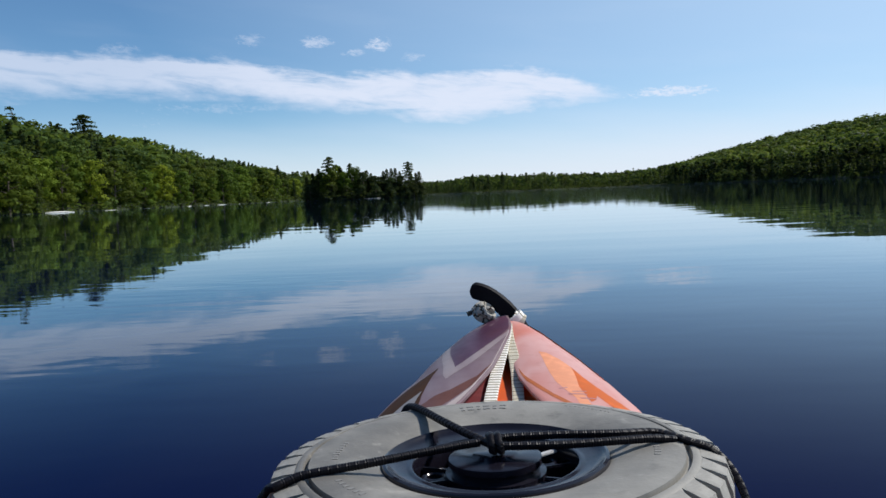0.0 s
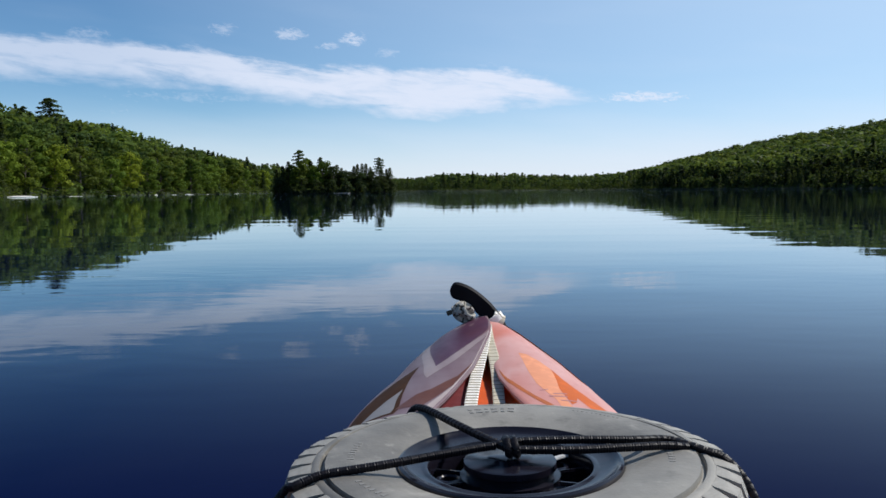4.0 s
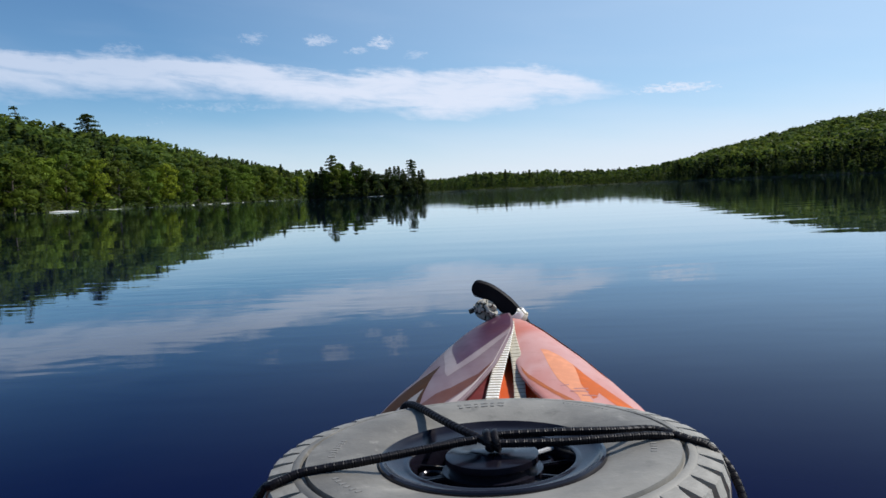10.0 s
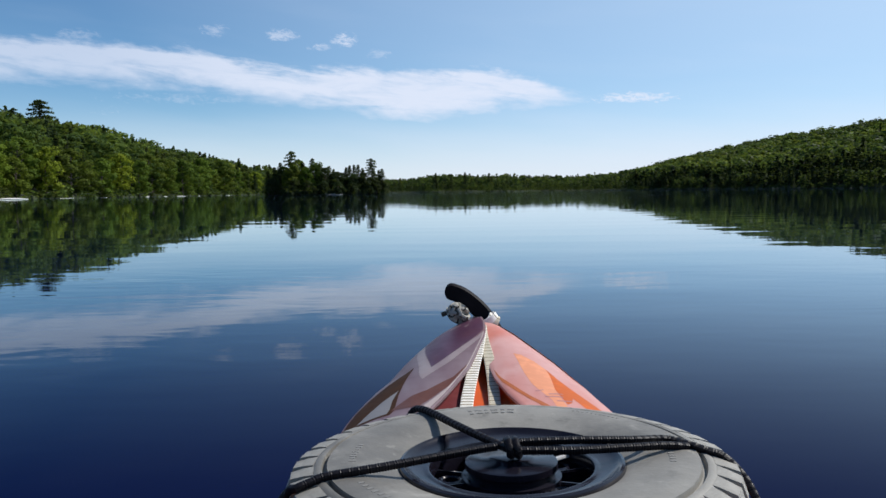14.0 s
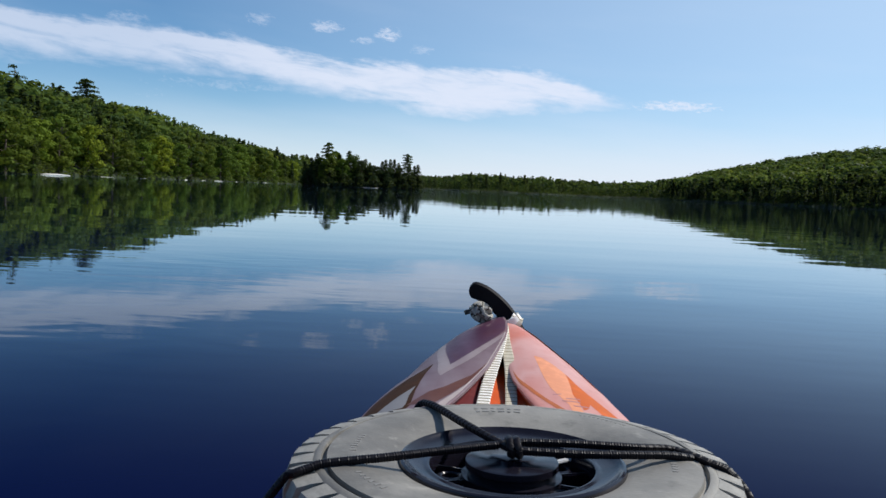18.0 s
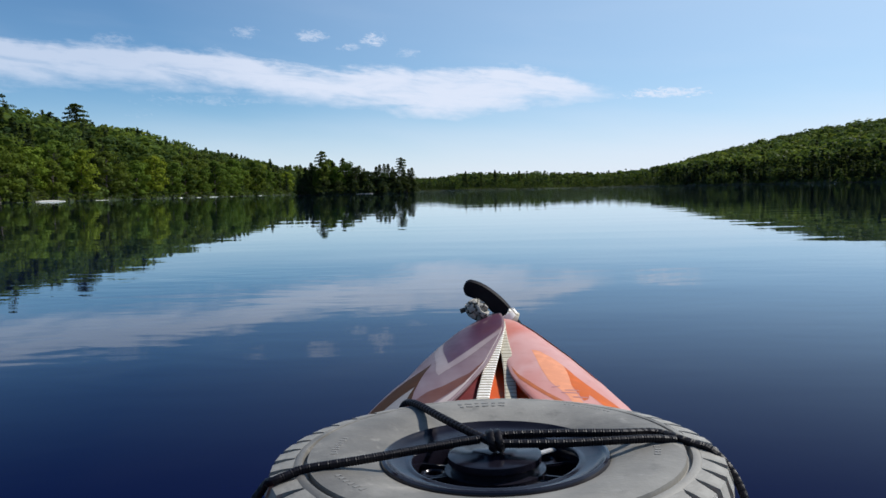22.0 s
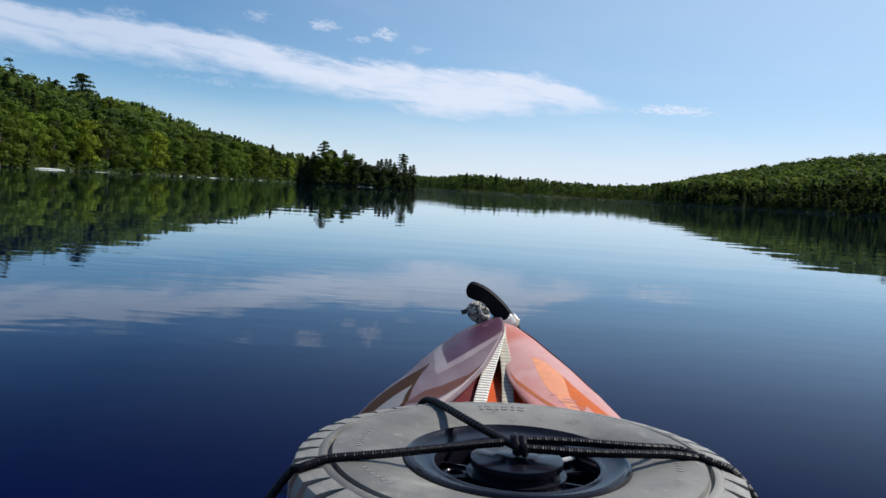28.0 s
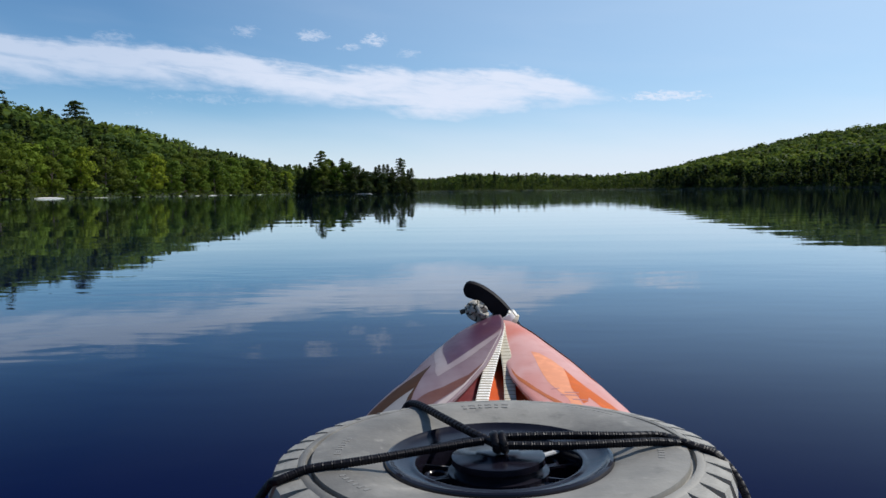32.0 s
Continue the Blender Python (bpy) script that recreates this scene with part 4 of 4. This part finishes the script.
DECALS = {
    -1: [("stripe", "purple", "dull purple field darkened for shade", [(0.05, 1.80), (0.16, 1.86), (0.38, 1.905), (0.70, 1.93), (0.93, 1.925), (0.985, 1.88), (0.97, 1.81), (0.76, 1.685), (0.57, 1.582)]),
         ("stripe", "white", "off-white chevron stripe darkened for shade", [(0.0, 1.775), (0.02, 1.80), (0.05, 1.80), (0.30, 1.69), (0.57, 1.582), (0.80, 1.705), (0.985, 1.80), (0.985, 1.765), (0.78, 1.62), (0.60, 1.515), (0.52, 1.54)]),
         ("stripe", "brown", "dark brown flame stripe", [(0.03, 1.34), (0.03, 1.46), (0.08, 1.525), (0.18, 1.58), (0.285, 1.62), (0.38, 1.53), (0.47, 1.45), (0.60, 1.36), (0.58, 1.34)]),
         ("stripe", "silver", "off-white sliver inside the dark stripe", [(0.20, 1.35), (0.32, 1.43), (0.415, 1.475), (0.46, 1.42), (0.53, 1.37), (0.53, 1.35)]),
         ("stripe", "rust", "red-brown stripe beside the lip", [(0.56, 1.36), (0.60, 1.39), (0.66, 1.425), (0.78, 1.447), (0.94, 1.515), (0.985, 1.60), (0.985, 1.565), (0.975, 1.47), (0.91, 1.405), (0.86, 1.36)]),
         # highlight along the inner lip, laid on as a pale inlay
         ("lip_edge", "lip", "pale highlight painted along the panel lip", [(0.90, 1.345), (0.925, 1.39), (0.975, 1.455), (0.988, 1.52), (0.985, 1.66), (0.985, 1.80), (0.999, 1.80), (0.999, 1.60), (0.999, 1.45), (0.999, 1.345)])],
    1: [("stripe", "pale_orange", "faded light orange flame", [(0.60, 1.685), (0.50, 1.68), (0.40, 1.645), (0.345, 1.60), (0.40, 1.53), (0.50, 1.47), (0.56, 1.385), (0.58, 1.345), (0.70, 1.345), (0.66, 1.40), (0.70, 1.49), (0.66, 1.585)]),
        ("stripe", "orange", "bright orange flame stripe", [(0.345, 1.60), (0.33, 1.545), (0.29, 1.50), (0.22, 1.44), (0.12, 1.38), (0.06, 1.335), (0.26, 1.335), (0.36, 1.39), (0.40, 1.43), (0.47, 1.40), (0.54, 1.385), (0.50, 1.47), (0.42, 1.53)]),
        ("stripe", "brown_orange", "thin brown-orange stripe beside the lip", [(0.985, 1.60), (0.95, 1.53), (0.84, 1.42), (0.74, 1.36), (0.80, 1.345), (0.88, 1.405), (0.985, 1.51)]),
        ("lettering_bar", "mauve", "faded mauve printed mark", [(0.74, 1.450), (0.64, 1.459), (0.643, 1.454), (0.743, 1.445)]),
        ("lettering_bar", "mauve", "faded mauve printed mark", [(0.63, 1.437), (0.47, 1.447), (0.473, 1.442), (0.633, 1.432)]),
        ("lettering_bar", "mauve", "faded mauve printed mark", [(0.70, 1.420), (0.50, 1.429), (0.503, 1.424), (0.703, 1.415)]),
        ("lettering_bar", "mauve", "faded mauve printed mark", [(0.62, 1.401), (0.44, 1.411), (0.443, 1.406), (0.623, 1.396)])],
}
# left-panel inlays, their colours lowered to match the panel's painted shade
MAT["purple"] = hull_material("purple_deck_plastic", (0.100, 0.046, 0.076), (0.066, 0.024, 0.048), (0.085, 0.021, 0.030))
MAT["white"] = hull_material("shaded_white_deck_plastic", (0.30, 0.245, 0.245), (0.245, 0.190, 0.198), (0.22, 0.14, 0.14))
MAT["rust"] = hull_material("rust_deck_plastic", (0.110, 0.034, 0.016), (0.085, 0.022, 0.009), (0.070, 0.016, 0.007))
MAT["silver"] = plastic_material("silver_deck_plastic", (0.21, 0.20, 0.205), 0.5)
for key, base in (("pale_orange", (0.66, 0.27, 0.145)), ("brown_orange", (0.40, 0.115, 0.035)), ("mauve", (0.40, 0.19, 0.19)), ("lip", (0.36, 0.30, 0.29)), ("maroon", (0.11, 0.018, 0.020))):
    MAT[key] = plastic_material(key + "_plastic", base, 0.55)

# centre and mid-plane of the wheel
WHEEL = (0.004, 0.466, 0.500)


def build_wheel():
    wheel = new("cart_wheel")
    wheel.matrix_basis = BOAT @ pose(*WHEEL)
    tagged(wheel, "black rubber kayak cart wheel lying flat on the deck", "wheel")
    side = [(0.060, 0.0235), (0.0625, 0.0275), (0.066, 0.0292), (0.070, 0.0302), (0.078, 0.0325), (0.088, 0.0342), (0.098, 0.0345), (0.1035, 0.0340), (0.1050, 0.0340), (0.1056, 0.0306), (0.1074, 0.0304), (0.1082, 0.0332), (0.1100, 0.0334), (0.1130, 0.0322), (0.1150, 0.0304), (0.1165, 0.0240), (0.1170, 0.0120), (0.1170, 0.006), (0.117, 0.0)]
    profile = side + [(r, -z) for r, z in reversed(side[:-1])]
    v, f = revolve(profile, 96)
    tyre = part("tyre", make_mesh("tyre", v, f, MAT["tyre"], True), wheel, "dusty grey-black tyre with a chunky tread")
    # shoulder lugs of the tread, slanted, upper and lower ring
    lug = []
    for r, z in ((0.1125, 0.0325), (0.1180, 0.0314), (0.1252, 0.0293), (0.1284, 0.021), (0.1292, -0.004), (0.112, -0.004), (0.110, 0.018)):
        lug.append((r, z))
    verts = []
    for sgn in (-1, 1):
        for i, (r, z) in enumerate(lug):
            slant = 0.0040 * (1 - i / 2.5) if i < 5 else 0.0
            wide = (0.0074, 0.0067, 0.0060, 0.0056, 0.0054, 0.0074, 0.0074)[i]
            verts.append((r, sgn * wide + slant, z))
    n = len(lug)
    faces = [tuple(reversed(range(n))), tuple(range(n, 2 * n))] + [(i, (i + 1) % n, n + (i + 1) % n, n + i) for i in range(n)]
    block = make_mesh("tread_lug", verts, faces, MAT["tyre"])
    for i in range(42):
        a = 360.0 * i / 42
        part("tread_lug", block, tyre, "", pose(0, 0, 0, 0, 0, a))
        part("tread_lug", block, tyre, "", pose(0, 0, 0, 180, 0, a + 4.28))
    # moulded sidewall lettering that cannot be read: raised bars
    for r, a, w, h in BARS:
        v, f = box(0, 0, 0, h, w, 0.0005, 0.00015)
        z = float(bend(r, [(p, q) for p, q in side]))
        part("lettering_bar", make_mesh("lettering_bar", v, f, MAT["tyre_worn"]), tyre, "", pose(r * math.cos(radians(a)), r * math.sin(radians(a)), z, 0, 0, a))
    # rim: rolled flange, dish and barrel
    v, f = revolve([(0.0645, 0.0262), (0.0650, 0.0288), (0.0642, 0.0306), (0.0626, 0.0311), (0.0608, 0.0302), (0.0594, 0.0288), (0.0560, 0.0279), (0.0515, 0.0270), (0.0500, 0.0270), (0.0488, 0.0275), (0.0474, 0.0271), (0.0466, 0.0255),
                    (0.0460, 0.0100), (0.0456, -0.0200), (0.0470, -0.0200), (0.0480, 0.0225), (0.0580, 0.0245), (0.0610, 0.0256)], 96)
    part("rim", make_mesh("rim", v, f, MAT["rim"], True), wheel, "glossy black plastic rim with a rolled flange")
    v, f = revolve([(0.0, -0.016), (0.054, -0.016), (0.054, -0.019), (0.0, -0.019)], 48)
    part("rim_back", make_mesh("rim_back", v, f, MAT["rim"], True), wheel)
    v, f = box(0.0358, 0, 0.0130, 0.0215, 0.0030, 0.014, 0.0009)
    spoke = make_mesh("spoke", v, f, MAT["rim"])
    for i in range(10):
        part("spoke", spoke, wheel, "", pose(0, 0, 0, 0, 0, 36.0 * i + 18))
    # ears with bolt holes between the hub and the rim
    v, f = revolve([(0.0046, 0.0120), (0.0048, 0.0186), (0.0056, 0.0194), (0.0074, 0.0190), (0.0080, 0.0175), (0.0080, 0.0120)], 24)
    ear = make_mesh("bolt_ear", v, f, MAT["rim"], True)
    for i in range(5):
        a = radians(72.0 * i - 36)
        part("bolt_ear", ear, wheel, "", pose(0.0352 * math.cos(a), 0.0352 * math.sin(a), 0))
    v, f = revolve([(0.0, 0.0318), (0.012, 0.0318), (0.0135, 0.0306), (0.0240, 0.0304), (0.0265, 0.0296), (0.0268, 0.0262), (0.0255, 0.0252), (0.0250, 0.0222), (0.0288, 0.0215), (0.0292, 0.0180), (0.0280, 0.0165), (0.0250, 0.0150), (0.0245, -0.018), (0.0, -0.018)], 64)
    hub = part("hub", make_mesh("hub", v, f, MAT["hub"], True), wheel, "stepped black plastic hub cap")
    v, f = box(0, 0, 0, 0.018, 0.004, 0.0016, 0.0005)
    part("pin", make_mesh("pin", v, f, MAT["steel"]), hub, "thin shiny metal locking pin", pose(0.0285, 0.0236, 0.0225, 0, 0, 40))
    return wheel


BARS = [(r, 95 + 2.3 * i + 0.5 * (i % 3), 0.0024, 0.0030 - 0.0008 * (i % 2)) for r in (0.0885, 0.0945) for i in range(-4, 5)]
BARS += [(0.091, 168 + 2.6 * i, 0.0026, 0.0042 if i % 2 else 0.003) for i in range(8)] + [(0.093, -150 + 3.2 * i, 0.0024, 0.0035) for i in range(6)]
BARS += [(0.090, 2 - 2.8 * i, 0.0024, 0.0036) for i in range(6)] + [(0.099, 62 - 1.9 * i, 0.0016, 0.0016) for i in range(11)]


def build_rope():
    rope = new("rope")
    rope.matrix_basis = BOAT
    tagged(rope, "thin braided black cord tied across the wheel", "rope")
    for points in ROPE:
        path = even(spline(points, 14), 0.0007)
        v, f = tube(path, 0.00225, 12, None, 0.17, 1.35)
        part("strand", make_mesh("strand", v, f, MAT["rope"], True), rope)
    knot = []
    for i in range(46):
        t = 2 * math.pi * i / 24 + 1.0
        knot.append(Vector((0.001 + 0.0040 * t / (2 * math.pi), ROPE_KNOT[1] + 0.0022 + 0.0058 * math.cos(t), ROPE_KNOT[2] + 0.0040 * math.sin(t))))
    v, f = tube(even(knot, 0.0011), 0.0024, 12, None, 0.13, 0.8)
    part("knot", make_mesh("knot", v, f, MAT["rope"], True), rope)


def build_bow_strap():
    strap = new("tie_strap")
    strap.matrix_basis = BOAT
    tagged(strap, "frayed white webbing strap knotted round the bow", "strap")
    runs = ([(0.0061, 1.845, 0.3795), (0.0059, 1.820, 0.3775), (-0.0062, 1.700, 0.3580), (-0.0173, 1.600, 0.3380), (-0.0292, 1.460, 0.3150), (-0.0328, 1.360, 0.2980)],
            [(0.0074, 1.860, 0.3810), (0.0072, 1.830, 0.3755), (0.0091, 1.750, 0.3605), (0.0147, 1.660, 0.3450), (0.0185, 1.580, 0.3240), (0.0192, 1.480, 0.3080), (0.0186, 1.360, 0.2920)])
    for k, run in enumerate(runs):
        v, f = ribbon(even(spline(run, 9), 0.0030), 0.0230 - 0.0015 * k, 0.0024, 0.0008, Vector((0, 0, 1)), lambda q: 0.62 + 0.38 * min(1.0, q * 3))
        me = make_mesh("strap_run", v, f, MAT["web"] if k == 0 else MAT["web_worn"])
        me.materials.append(MAT["web_dark"])
        for n, face in enumerate(me.polygons):
            face.material_index = 1 if (n // 8) % (4 - k) == 3 - k else 0
        part("strap_run", me, strap)
    # the knot: webbing turns wound over one another
    c = Vector((-0.050, 1.905, 0.404))
    for tilt, spin, rad in ((0, 0, 0.020), (70, 25, 0.019), (60, 100, 0.018), (25, 160, 0.017), (90, 60, 0.0185)):
        m = Euler((radians(tilt), radians(20), radians(spin))).to_matrix()
        path = [c + m @ Vector((rad * 1.15 * math.cos(a), rad * math.sin(a), 0.002 * math.sin(3 * a))) for a in np.linspace(0, 2 * math.pi, 34)]
        v, f = ribbon(path, 0.013, 0.006, 0.0007, m @ Vector((0, 0, 1)))
        me = make_mesh("knot_turn", v, f, MAT["knot_web"], True)
        me.materials.append(MAT["knot_dark"])
        for n, face in enumerate(me.polygons):
            face.material_index = 1 if (n // 8) % 5 == 4 else 0
        part("knot_turn", me, strap)
    bm = bmesh.new()
    bmesh.ops.create_icosphere(bm, subdivisions=2, radius=0.0165, matrix=Matrix.Translation(c))
    core = bpy.data.meshes.new("knot_core")
    bm.to_mesh(core)
    bm.free()
    core.materials.append(MAT["knot_web"])
    part("knot_core", core, strap)
    v, f = ribbon(spline([c + Vector((-0.006, 0, 0.0)), c + Vector((-0.024, 0.002, 0.001)), c + Vector((-0.038, 0.0, -0.003))], 8), 0.017, 0.008, 0.0006)
    part("loose_end", make_mesh("loose_end", v, f, MAT["knot_dark"], True), strap, "frayed dark loose end")


# knot tones: white webbing greyed, its shade put into the colour
MAT["knot_dark"] = plastic_material("knot_shadow_weave", (0.06, 0.055, 0.045), 0.85)
MAT["knot_web"] = plastic_material("shaded_webbing", (0.36, 0.34, 0.30), 0.85)
MAT["web_worn"] = plastic_material("worn_webbing", (0.58, 0.53, 0.42), 0.85)
ROPE_KNOT = (0.003, 0.458, 0.539)
ROPE = [
    [(-0.131, 0.408, 0.480), (-0.131, 0.412, 0.505), (-0.1168, 0.4209, 0.5281), (-0.1107, 0.4186, 0.5320), (-0.1041, 0.4223, 0.5338), (-0.0953, 0.4270, 0.5356), (-0.0657, 0.4349, 0.5376), (-0.0365, 0.4504, 0.5378), (-0.0150, 0.4595, 0.5385), (-0.0042, 0.4628, 0.5390)],
    [(-0.067, 0.588, 0.490), (-0.065, 0.583, 0.518), (-0.060, 0.5745, 0.5310), (-0.0535, 0.5630, 0.5350), (-0.045, 0.545, 0.5370), (-0.030, 0.513, 0.5385), (-0.012, 0.480, 0.5392), (0.0028, 0.4572, 0.539)],
    [(0.0044, 0.4630, 0.5395), (0.0107, 0.4666, 0.5402), (0.0428, 0.4686, 0.5402), (0.0749, 0.4706, 0.5392), (0.0962, 0.4815, 0.5359), (0.1061, 0.4720, 0.5356), (0.1144, 0.4640, 0.5344), (0.1235, 0.4590, 0.5318), (0.1318, 0.4500, 0.5225), (0.1340, 0.4350, 0.5140), (0.1318, 0.4190, 0.5060), (0.1270, 0.4030, 0.4950)],
    [(0.0059, 0.4566, 0.538), (0.0104, 0.4574, 0.5380), (0.0418, 0.4583, 0.5375), (0.0736, 0.4623, 0.5375), (0.0932, 0.4660, 0.5370), (0.1060, 0.4690, 0.5350)],
]

build_kayak()
build_wheel()
build_rope()
build_bow_strap()
